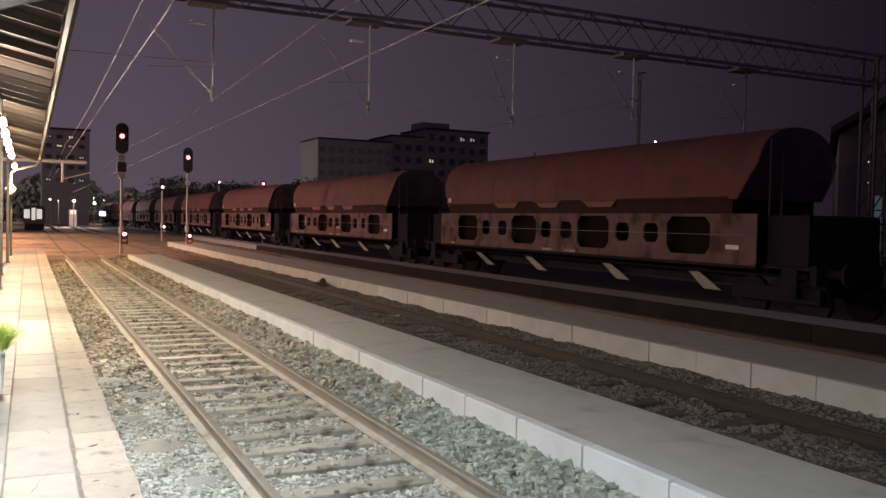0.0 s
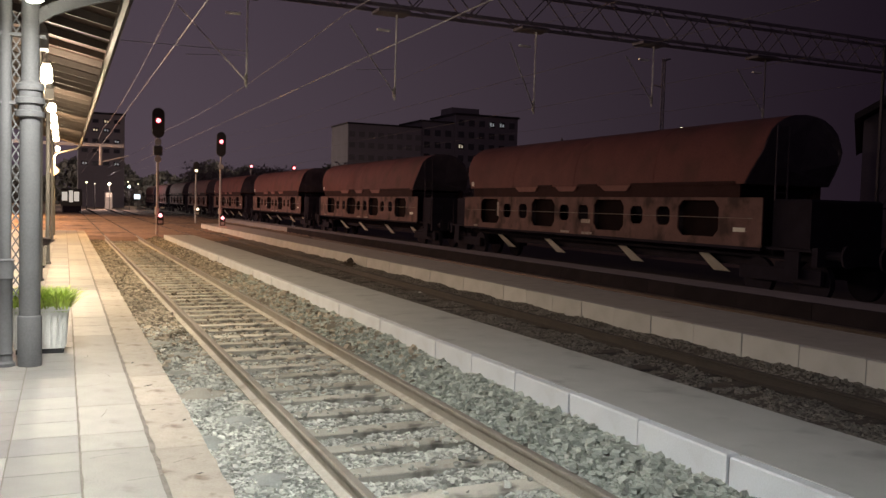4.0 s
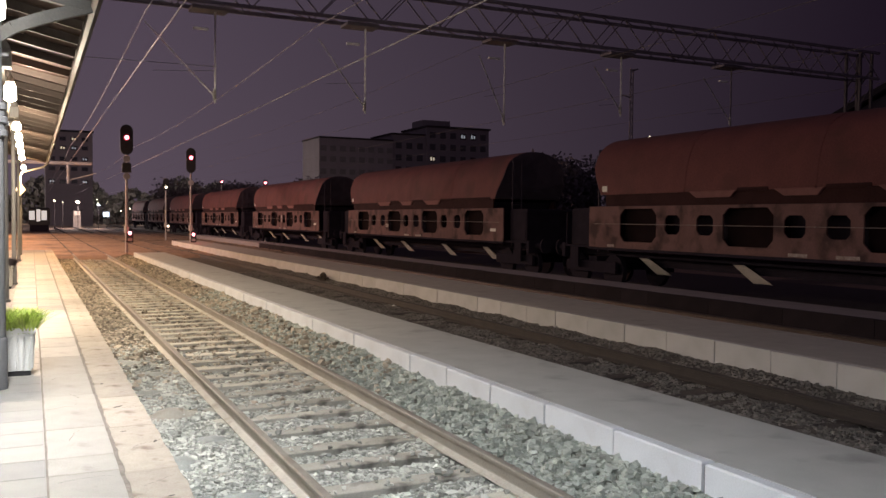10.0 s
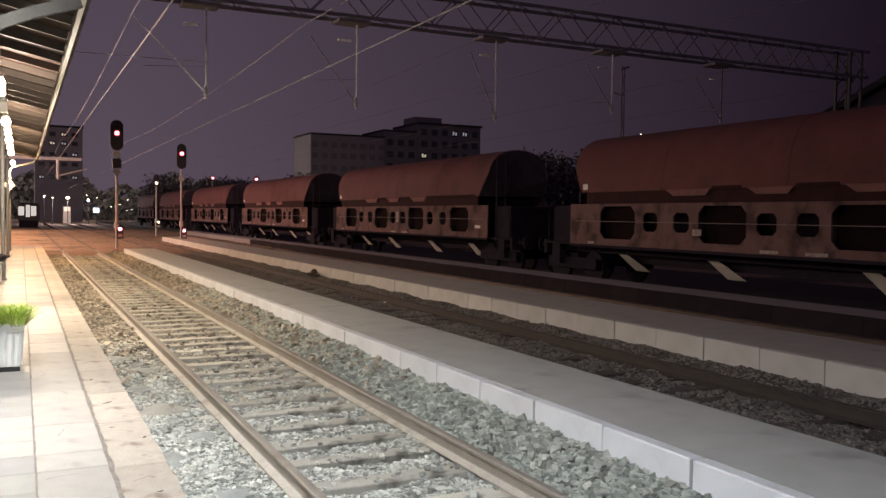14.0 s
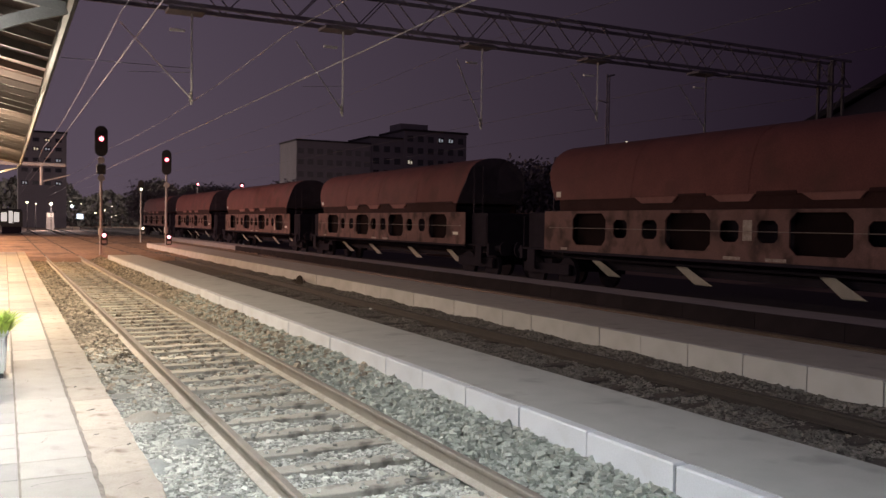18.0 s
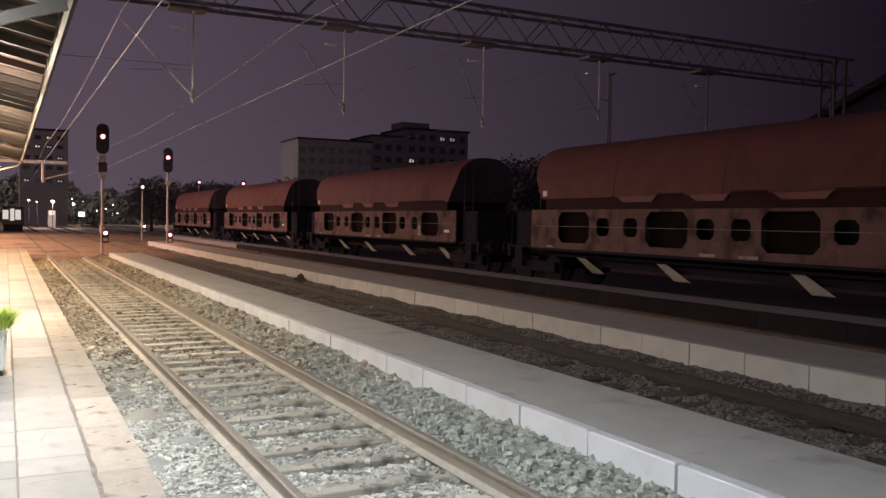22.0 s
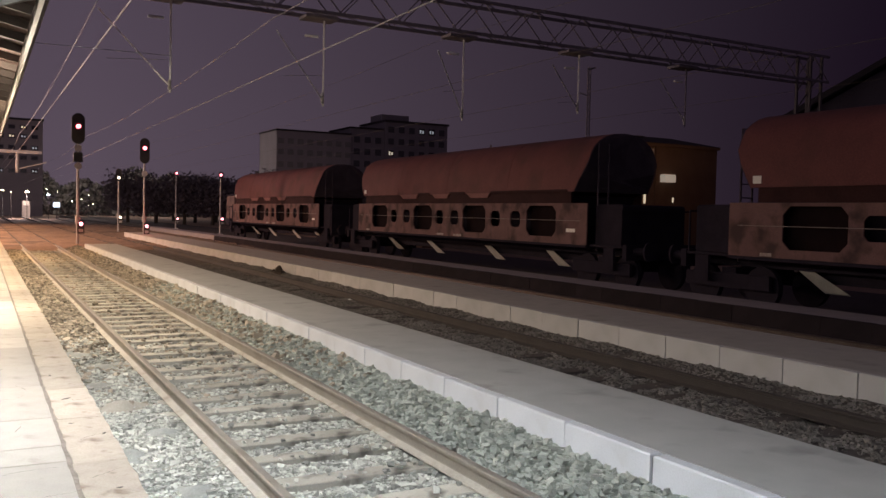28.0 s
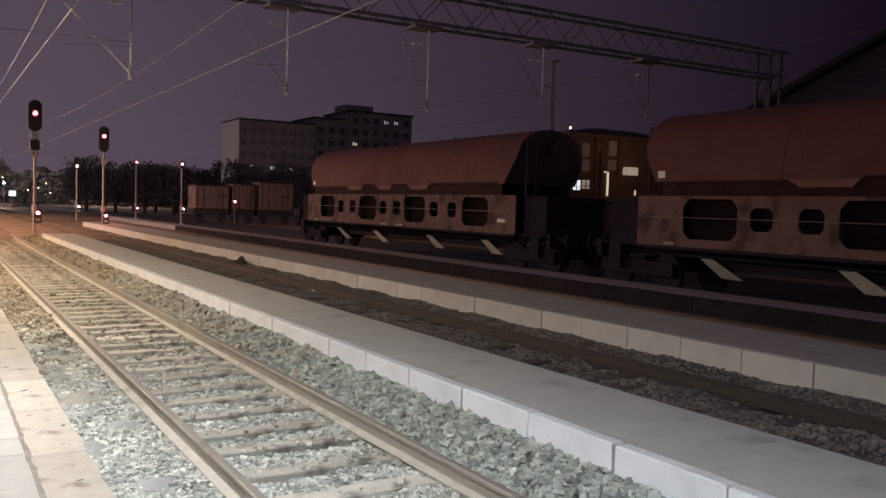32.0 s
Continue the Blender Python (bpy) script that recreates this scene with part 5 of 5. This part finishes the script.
# ---- beyond the tracks ----
def window_grid(owner, xs, zs, w, h, y, lit=(), cool=(), bright=M_PANE_LIT, frame_mat=M_TOWER_DARK, dull=M_PANE):
    for i, x in enumerate(xs):
        for j, z in enumerate(zs):
            f = part("window", Shape().box(x - w / 2 - 0.12, x + w / 2 + 0.12, y - 0.10, y + 0.05, z - h / 2 - 0.12, z + h / 2 + 0.12), frame_mat, owner)
            m = bright if (i, j) in lit else M_PANE_COOL if (i, j) in cool else dull
            part("pane", Shape().box(x - w / 2, x + w / 2, y - 0.14, y - 0.105, z - h / 2, z + h / 2), dull, f)
            if m is not dull:  # light shows between drawn curtains
                part("lit_gap", Shape().box(x - w * 0.38, x - w * 0.10, y - 0.17, y - 0.142, z - h * 0.3, z + h * 0.3).box(x + w * 0.08, x + w * 0.34, y - 0.17, y - 0.142, z - h * 0.3, z + h * 0.2), m, f)


tower = thing("apartment_block", (95.1, 200, -0.62), "dark flat-roofed apartment block against the night sky", "building")
part("wall", Shape().box(-4.4, 13.5, 0, 16, 0, 25.4), M_TOWER_DARK, tower)
part("roof", Shape().box(-4.7, 13.9, -0.3, 16.3, 25.4, 25.9), M_ROOF, tower)
part("wing_wall", Shape().box(-13.6, -4.41, 0.4, 15, 0, 23.2), M_TOWER_DARK, tower)
part("wing_roof", Shape().box(-13.9, -4.71, 0.1, 15.3, 23.2, 23.6), M_ROOF, tower)
part("roof_house", Shape().box(-4.2, 3.6, 3, 10, 25.9, 27.6), M_TOWER_DARK, tower)
window_grid(tower, [-2.8 + 2.9 * k for k in range(6)], [11.5, 14.5, 17.5, 20.5, 23.5], 1.6, 1.5, 0, cool={(3, 4), (4, 4)}, lit={(0, 2)})
window_grid(tower, [-12.0 + 2.9 * k for k in range(3)], [11.5, 14.5, 17.5, 20.5], 1.6, 1.5, 0.4)
block = thing("apartment_block", (72.0, 200, -0.62), "grey apartment block with rows of dark windows", "building")
part("wall", Shape().box(-9.6, 9.4, 0, 14, 0, 21.4), M_TOWER, block)
part("roof", Shape().box(-9.8, 9.5, -0.2, 14.2, 21.4, 21.8), M_ROOF, block)
window_grid(block, [-8.6 + 2.45 * k for k in range(8)], [10.4, 13.4, 16.4, 19.0], 1.5, 1.3, 0, lit={(1, 0), (5, 0)}, cool={(3, 0)}, frame_mat=M_TOWER, dull=M_PANE_DULL)

# street lamp before the blocks, added to brighten their fronts
sl = thing("street_lamp", (66.0, 182, -0.62), "added street lamp that brightens the apartment block", "street lamp", "far street lamps")
part("pole", Shape().tube((0, 0, 0), (0, 0, 6.2), 0.07, n=6), M_POLE, sl)
part("lamp_glass", Shape().lathe([(0.05, 0), (0.16, 0.08), (0.05, 0.2)], (0, 0, 6.2), n=8), M_CITY, sl).visible_shadow = False
point_lamp("street_fill_light", (66.0, 182, 5.9), 300, (1.0, 0.80, 0.62), 0.2)

tall = thing("street_lamp", (35.56, 44.0, -0.62), "tall street lamp beside the ochre house", "street lamp", "far street lamps")
part("pole", Shape().tube((0, 0, 0), (0, 0, 7.5), 0.07, 0.05, n=8), M_POLE, tall)
part("lamp_glass", Shape().lathe([(0.02, 0), (0.06, 0.02), (0.06, 0.06), (0.02, 0.09)], (0, 0, 7.5), n=10), M_CITY, tall, "glowing lamp glass", True).visible_shadow = False

# row of low parked wagons behind the train's tail
def parked_wagon(x, y, half, top):
    v = thing("parked_wagon", (x, y, -0.56), "dim pinkish box wagon parked in the yard", "freight wagon", "parked wagons")
    part("box_body", Shape().box(-half, half, 0, 2.6, 1.35, top, 0.10), M_PARKED, v)
    part("wagon_door", Shape().box(-half * 0.35, half * 0.35, -0.06, -0.005, 1.5, top - 0.25), M_PARKED, v)
    for k in range(6):
        rx = -half + 0.08 + (2 * half - 0.16) * k / 5
        part("rib", Shape().box(rx - 0.05, rx + 0.05, -0.08, -0.004, 1.38, top - 0.1), M_PARKED, v)
    part("roof_edge", Shape().box(-half - 0.05, half + 0.05, -0.10, 2.7, top - 0.02, top + 0.09, 0.03), M_WDARK, v)
    part("underframe", Shape().box(-half - 0.1, half + 0.1, 0.2, 2.4, 0.8, 1.345), M_WDARK, v)
    for wx in (-half * 0.65, half * 0.65):
        part("wheel", Shape().tube((wx, 0.5, 0.42), (wx, 0.62, 0.42), 0.42, n=16), M_WDARK, v)


for px_, half_, top_ in ((22.5, 1.55, 3.5), (25.5, 1.05, 3.72), (28.75, 1.66, 4.0)):
    parked_wagon(px_, 80.0, half_, top_)

# dark hut beside the line with a narrow lit window
hut = thing("lineside_hut", (27.06, 50.0, -0.62), "dark lineside hut with a narrow lit window", "hut")
part("wall", Shape().box(-1.6, 1.4, 0, 2.4, 0, 4.2), M_BRICK, hut)
part("roof", Shape().box(-1.8, 1.6, -0.25, 2.6, 4.2, 4.4, 0.05), M_ROOF, hut)
part("door_frame", Shape().box(-0.16, 0.16, -0.05, -0.004, 2.81, 4.12), M_ROOF, hut)
part("lit_window", Shape().box(-0.055, 0.055, -0.09, -0.054, 2.87, 4.06), M_HOUSE_LIT, hut, "tall narrow lit window")
part("door_lamp", Shape().box(-0.40, -0.30, -0.10, -0.004, 2.2, 2.5), M_HOUSE_LIT, hut, "small lit lamp")

# ochre house with lit windows
house = thing("house", (40.0, 46.0, -0.05), "ochre two-storey house with a few lit windows", "building")
part("wall", Shape().box(-3.6, 7.4, 0, 2.6, -0.6, 6.75), M_BRICK, house)
part("cornice", Shape().box(-3.35, 7.55, -0.15, 2.7, 6.75, 6.95), M_BRICK, house)
part("roof", Shape().add([(-3.4, -0.2, 6.95), (7.6, -0.2, 6.95), (7.6, 2.8, 6.95), (-3.4, 2.8, 6.95), (0.2, 1.3, 7.5), (4.0, 1.3, 7.5)], [(0, 1, 5, 4), (1, 2, 5), (2, 3, 4, 5), (3, 0, 4), (3, 2, 1, 0)]), M_ROOF, house)
part("chimney", Shape().box(0.6, 1.4, 1.0, 1.8, 7.0, 7.5), M_ROOF, house)
for xa, xb, za, zb, lit in ((-2.48, -1.87, 3.06, 3.71, M_PANE_BRIGHT), (-1.71, -1.05, 3.15, 3.77, M_CURTAIN), (-3.12, -2.86, 4.27, 4.73, M_HOUSE_LIT), (-2.22, -1.95, 4.38, 4.90, M_HOUSE_LIT)):
    w = part("window", Shape().box(xa - 0.06, xb + 0.06, -0.06, 0.05, za - 0.06, zb + 0.06), M_ROOF, house)
    part("pane", Shape().box(xa, xb, -0.09, -0.062, za, zb), lit, w)
    if xb - xa > 0.5:
        part("glazing_bar", Shape().box((xa + xb) / 2 - 0.03, (xa + xb) / 2 + 0.03, -0.11, -0.091, za, zb).box(xa, xb, -0.108, -0.092, za + 0.17, za + 0.22), M_ROOF, w)
part("stair_window", Shape().box(0.55, 0.65, -0.12, -0.01, 2.73, 4.39), M_HOUSE_LIT, house, "tall narrow lit stair window")
# the awning is no lamp; its lit look comes from emission
part("awning", Shape().box(2.01, 3.01, -0.5, -0.01, 4.25, 4.8, 0.05), M_AWNING, house, "small cream awning, its lamplight given as a glow")
wall_lamp = part("wall_lamp", Shape().beam((3.2, -0.02, 3.22), (3.42, -0.02, 3.25), 0.05).beam((3.2, -0.02, 2.78), (3.2, -0.02, 3.22), 0.05), M_POLE, house)
part("lamp_glass", Shape().box(3.15, 3.25, -0.09, -0.047, 2.85, 3.2), M_HOUSE_LIT, wall_lamp, "small hooked lit lamp")
part("door_lamp", Shape().box(0.20, 0.40, -0.12, -0.01, 4.34, 4.44), M_HOUSE_LIT, house, "small lit lamp")
for xa, xb, za, zb in ((-1.73, -1.12, 5.35, 6.28), (0.62, 1.33, 5.51, 6.55), (-1.75, -1.09, 4.36, 5.16), (0.59, 1.32, 4.55, 5.25), (-0.43, -0.15, 5.86, 6.33)):
    part("shutter", Shape().box(xa, xb, -0.07, -0.01, za, zb), M_SHUTTER, house, "pale closed shutter")
for xa in (-0.6, -0.1, 1.5):
    part("pilaster", Shape().box(xa, xa + 0.3, -0.12, -0.004, -0.55, 6.74), M_BRICK, house)
# fill light without a lamp body, added to brighten the house front
point_lamp("street_fill_light", (41.0, 41.5, 6.5), 55, (1.0, 0.55, 0.24), 0.2)

# large shed with a dark gable roof, turned towards the tracks
shed = thing("goods_shed", (34.5, 30.0, 0.3), "large dark goods shed with bluish lit openings", "building")
shed.matrix_basis = pose(34.5, 30.0, 0.3, 0, 0, -49.5)
part("wall", Shape().add([(0.4, 0, -0.95), (18, 0, -0.95), (18, 0, 5.9), (9.2, 0, 11.2), (0.4, 0, 5.9), (0.4, 24, -0.95), (18, 24, -0.95), (18, 24, 5.9), (9.2, 24, 11.2), (0.4, 24, 5.9)],
                         [(0, 1, 2, 3, 4), (9, 8, 7, 6, 5), (0, 4, 9, 5), (1, 6, 7, 2)]), M_SHEDWALL, shed)
for a, b in (((0.0, 5.75), (9.2, 11.3)), ((9.2, 11.3), (18.4, 5.75))):
    part("roof_slope", Shape().add([(a[0], -1.2, a[1] + 0.05), (b[0], -1.2, b[1] + 0.05), (b[0], 24.5, b[1] + 0.05), (a[0], 24.5, a[1] + 0.05), (a[0], -1.2, a[1] + 0.35), (b[0], -1.2, b[1] + 0.35), (b[0], 24.5, b[1] + 0.35), (a[0], 24.5, a[1] + 0.35)],
                                   [(3, 2, 1, 0), (4, 5, 6, 7), (0, 1, 5, 4), (1, 2, 6, 5), (2, 3, 7, 6), (3, 0, 4, 7)]), M_ROOF, shed)
for xa, xb in ((1.95, 3.45), (4.58, 6.6), (8.0, 10.0)):
    w = part("opening", Shape().box(xa, xb, -0.05, 0.05, 0.27, 2.97), M_TEAL, shed, "wide opening lit bluish green from inside")
    for z in (0.95, 1.65, 2.3):
        part("glazing_bar", Shape().box(xa, xb, -0.09, -0.055, z - 0.03, z + 0.03), M_ROOF, w)
    for mx in (xa + (xb - xa) * 0.36, xa + (xb - xa) * 0.68):
        part("mullion", Shape().box(mx - 0.03, mx + 0.03, -0.10, -0.054, 0.27, 2.97), M_ROOF, w)
    part("opening_sill", Shape().box(xa - 0.1, xb + 0.1, -0.2, -0.055, 0.15, 0.265), M_PLASTER, w)

for lx, lz in ((1.68, 4.54), (1.69, 3.57), (4.03, 5.32)):
    wl_ = part("wall_lamp", Shape().box(lx - 0.07, lx + 0.07, -0.16, -0.005, lz - 0.05, lz + 0.07, 0.02), M_POLE, shed)
    part("lamp_glass", Shape().box(lx - 0.03, lx + 0.03, -0.19, -0.162, lz - 0.03, lz + 0.04), M_SIGN_COOL, wl_, "small lit glass")

# line of dark trees behind the tracks
def tree(x, y, h, spread, seed):
    r = random.Random(seed)
    t = thing("tree", (x, y, -0.64), "dark leafy tree against the night sky", "tree", "trees behind the yard")
    s = Shape()
    s.tube((0, 0, 0), (0.1, 0, h * 0.45), 0.28, 0.16, n=8)
    tips = []
    for k in range(6):
        a = k * 1.05 + r.uniform(-0.3, 0.3)
        z0 = h * r.uniform(0.25, 0.45)
        tip = (math.cos(a) * spread * r.uniform(0.4, 0.8), math.sin(a) * spread * r.uniform(0.4, 0.8), h * r.uniform(0.6, 0.85))
        s.tube((0.05, 0, z0), tip, 0.10, 0.03, n=6)
        tips.append(tip)
    part("trunk", s, M_BARK, t)
    c = Shape()
    for k in range(3600):
        b = r.choice(tips)
        px, py, pz = b[0] + r.gauss(0, spread * 0.24), b[1] + r.gauss(0, spread * 0.24), b[2] * r.uniform(0.3, 1.0) + r.gauss(0, h * 0.03)
        u, v = Vector((r.gauss(0, 1), r.gauss(0, 1), r.gauss(0, 1))).normalized(), Vector((r.gauss(0, 1), r.gauss(0, 1), r.gauss(0, 1))).normalized()
        e = 0.13 + 0.17 * r.random()
        o = Vector((px, py, pz))
        c.add([o - u * e, o + v * e * 0.6, o + u * e, o - v * e * 0.6], [(0, 1, 2, 3)])
    part("crown", c, M_LEAF_DARK, t)
    return t


for k in range(19):
    u = k / 25
    tx, ty = 30 + 50 * u + 4 * math.sin(k * 2.1), 150 - 62 * u + 5 * math.cos(k * 1.7)
    tree(tx, ty, 7.9 + 1.6 * math.sin(k * 1.3) + 1.5 * u, 3.2, 40 + k)
for k, (tx, ty, h) in enumerate(((18.5, 128, 9.5), (22, 126, 8.4), (25.5, 124, 8.6), (29, 122, 8.2))):
    tree(tx, ty, h, 3.6, 90 + k)

for k, (tx, ty, h) in enumerate(((35.0, 56.5, 8.4), (38.5, 60, 9.0), (42.5, 62, 9.0), (33.0, 60.0, 8.0))):
    tree(tx, ty, h, 2.6, 140 + k)

# town behind the end of the line
town = thing("distant_building", (6.9, 190, -0.62), "distant block of flats with a few lit windows", "building")
part("wall", Shape().box(-4.4, 4.4, 0, 12, 0, 19), M_TOWN, town)
part("roof", Shape().box(-4.6, 4.6, -0.2, 12.2, 19, 19.4), M_ROOF, town)
window_grid(town, [-3.2, -1.2, 0.9, 2.9], [9, 11.6, 13.6, 15.8, 17.6], 1.1, 0.7, 0, lit={(1, 3), (2, 4)}, cool={(0, 4), (3, 2), (2, 3), (0, 0), (3, 0)}, bright=M_HOUSE_LIT)
car = thing("parked_railcar", (0.85, 120, -0.56), "small lit railcar standing far down the line", "railcar")
part("body", Shape().box(-1.25, 1.25, 0, 8, 0.9, 3.1, 0.2), M_SIGHEAD, car)
part("underframe", Shape().box(-1.1, 1.1, 0.2, 7.8, 0.0, 0.9), M_OILY, car)
for wx, ww, wz in ((-0.85, 0.32, 0.55), (-0.1, 0.22, 0.75), (0.55, 0.3, 0.6)):
    part("window_pane", Shape().box(wx - ww, wx + ww, -0.05, -0.005, 2.1 - wz, 2.1 + wz), M_RAILCAR_WIN, car)
sign = thing("lit_sign", (11.7, 160, -0.62), "bright bluish lit board far down the line", "sign")
part("post", Shape().tube((0, 0, 0), (0, 0, 2.0), 0.06, n=6), M_POLE, sign)
part("board", Shape().box(-0.55, 0.45, -0.08, 0.08, 2.0, 2.8), M_SIGN_COOL, sign)
kiosk = thing("kiosk", (7.0, 160, -0.62), "small pale lit kiosk beside the far tracks", "kiosk")
part("body", Shape().box(-0.6, 0.6, 0, 1.6, 0, 3.0), M_SHUTTER, kiosk)
part("roof", Shape().box(-0.8, 0.8, -0.3, 1.8, 3.0, 3.15), M_ROOF, kiosk)
part("front", Shape().box(-0.45, 0.45, -0.05, -0.005, 2.2, 2.9), M_AWNING, kiosk)
r_ = random.Random(12)
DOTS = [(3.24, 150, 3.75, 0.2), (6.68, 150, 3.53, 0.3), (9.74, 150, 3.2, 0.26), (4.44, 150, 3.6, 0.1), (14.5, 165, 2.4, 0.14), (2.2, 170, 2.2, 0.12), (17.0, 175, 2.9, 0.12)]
DOTS += [(1.5 + 30 * r_.random(), 205 + 12 * r_.random(), r_.uniform(1.2, 6.5), r_.uniform(0.07, 0.16)) for k in range(14)]
for lx, ly, lz, lr in DOTS:
    lamp = thing("street_lamp", (lx, ly, -0.7), "far street lamp glowing in the town", "street lamp", "far street lamps")
    part("pole", Shape().tube((0, 0, 0), (0, 0, lz + 0.7), 0.05, n=6), M_POLE, lamp)
    part("lamp_glass", Shape().lathe([(0.03, -lr * 0.5), (lr, 0), (0.03, lr * 0.5)], (0, 0, lz + 0.7 + lr * 0.5), n=8), M_CITY if r_.random() < 0.75 else M_CITY_COOL, lamp).visible_shadow = False
# fill lights without lamp bodies, added to lift the woods and town
for lx, ly, lz in ((-8.0, 214, 8.0), (16.0, 212, 8.0), (36.0, 212, 8.0)):
    point_lamp("street_fill_light", (lx, ly, lz), 5200, (1.0, 0.82, 0.72), 0.2)

point_lamp("street_fill_light", (6.68, 149.4, 4.0), 3800, (1.0, 0.80, 0.80), 0.2)

# woods that close the view beyond the town
wv, wf = [], []
wr = np.random.default_rng(4)
for x, depth in zip(wr.uniform(-60, 75, 9000), wr.uniform(0, 6, 9000)):
    top = 9.5 + 2.0 * math.sin(x * 0.21) + 1.3 * math.sin(x * 0.57 + 1)
    z = top * wr.random() ** 0.7
    u, v = wr.normal(0, 1, 3), wr.normal(0, 1, 3)
    u, v = u / np.linalg.norm(u) * 0.9, v / np.linalg.norm(v) * 0.6
    k = len(wv)
    o = np.array((x, 226 + depth, z - 0.62))
    wv += [tuple(o - u), tuple(o + v), tuple(o + u), tuple(o - v)]
    wf.append((k, k + 1, k + 2, k + 3))
woods = Shape()
woods.v, woods.f = wv, wf
solid("far_woods", woods, M_WOODS, "dim far belt of trees behind the town", "woods", "stuff")

# shaded yard lamps past the platform's end, added out of view for the amber ground
for lx, ly, lz in ((-6.0, 51.0, 5.6), (-6.5, 67.0, 5.6), (-7.0, 86.0, 5.6)):
    lamp = thing("yard_lamp", (lx, ly, -0.62), "unseen yard lamp post with an amber shaded light", "street lamp", "yard lamps")
    part("pole", Shape().tube((0, 0, 0), (0, 0, lz + 0.62), 0.05, n=8), M_POLE, lamp)
    part("lamp_arm", Shape().tube((0, 0, lz + 0.62), (0.8, 0, lz + 0.82), 0.03, n=6), M_POLE, lamp)
    part("lamp_glass", Shape().lathe([(0.05, 0.04), (0.13, 0.09), (0.10, 0.16), (0.04, 0.2)], (0.8, 0, lz + 0.6), n=10), M_CITY, lamp, "glowing amber glass", True).visible_shadow = False
    down_lamp("added_yard_light", (lx + 0.8, ly, lz - 0.02), 2800, (1.0, 0.50, 0.20), 0.3)
    # pinkish fill added at each post to brighten the far wagons
    point_lamp("added_yard_light", (lx + 0.8, ly, lz + 0.5), 4800, (1.0, 0.67, 0.57), 0.15)


# ---- what moves ----
DRIFT = ((0, 0.42), (3, 0.40), (6, 0.30), (9, 0.03), (13, 0.01), (17, -0.07), (22, -0.09), (25, -0.13), (28, 0.02), (29, 0.14), (30, 0.20), (31, 0.33), (32, 0.47))


def train_y(t, n):
    """Centre of the wagon n at t seconds: the train slows a little on the way."""
    drift = float(np.interp(t, [d[0] for d in DRIFT], [d[1] for d in DRIFT]))
    return 133.731 - 5.155 * t + 0.004613 * t * t + 20.69 * n - 8.1 + drift


def motions():
    for k, w in enumerate(WAGONS):
        rows = []
        for t in range(33):
            rows.append((t, Matrix.Translation((TRACKS[3], train_y(t, k - 6), RAIL_TOP))))
        walk(w, rows)


motions()
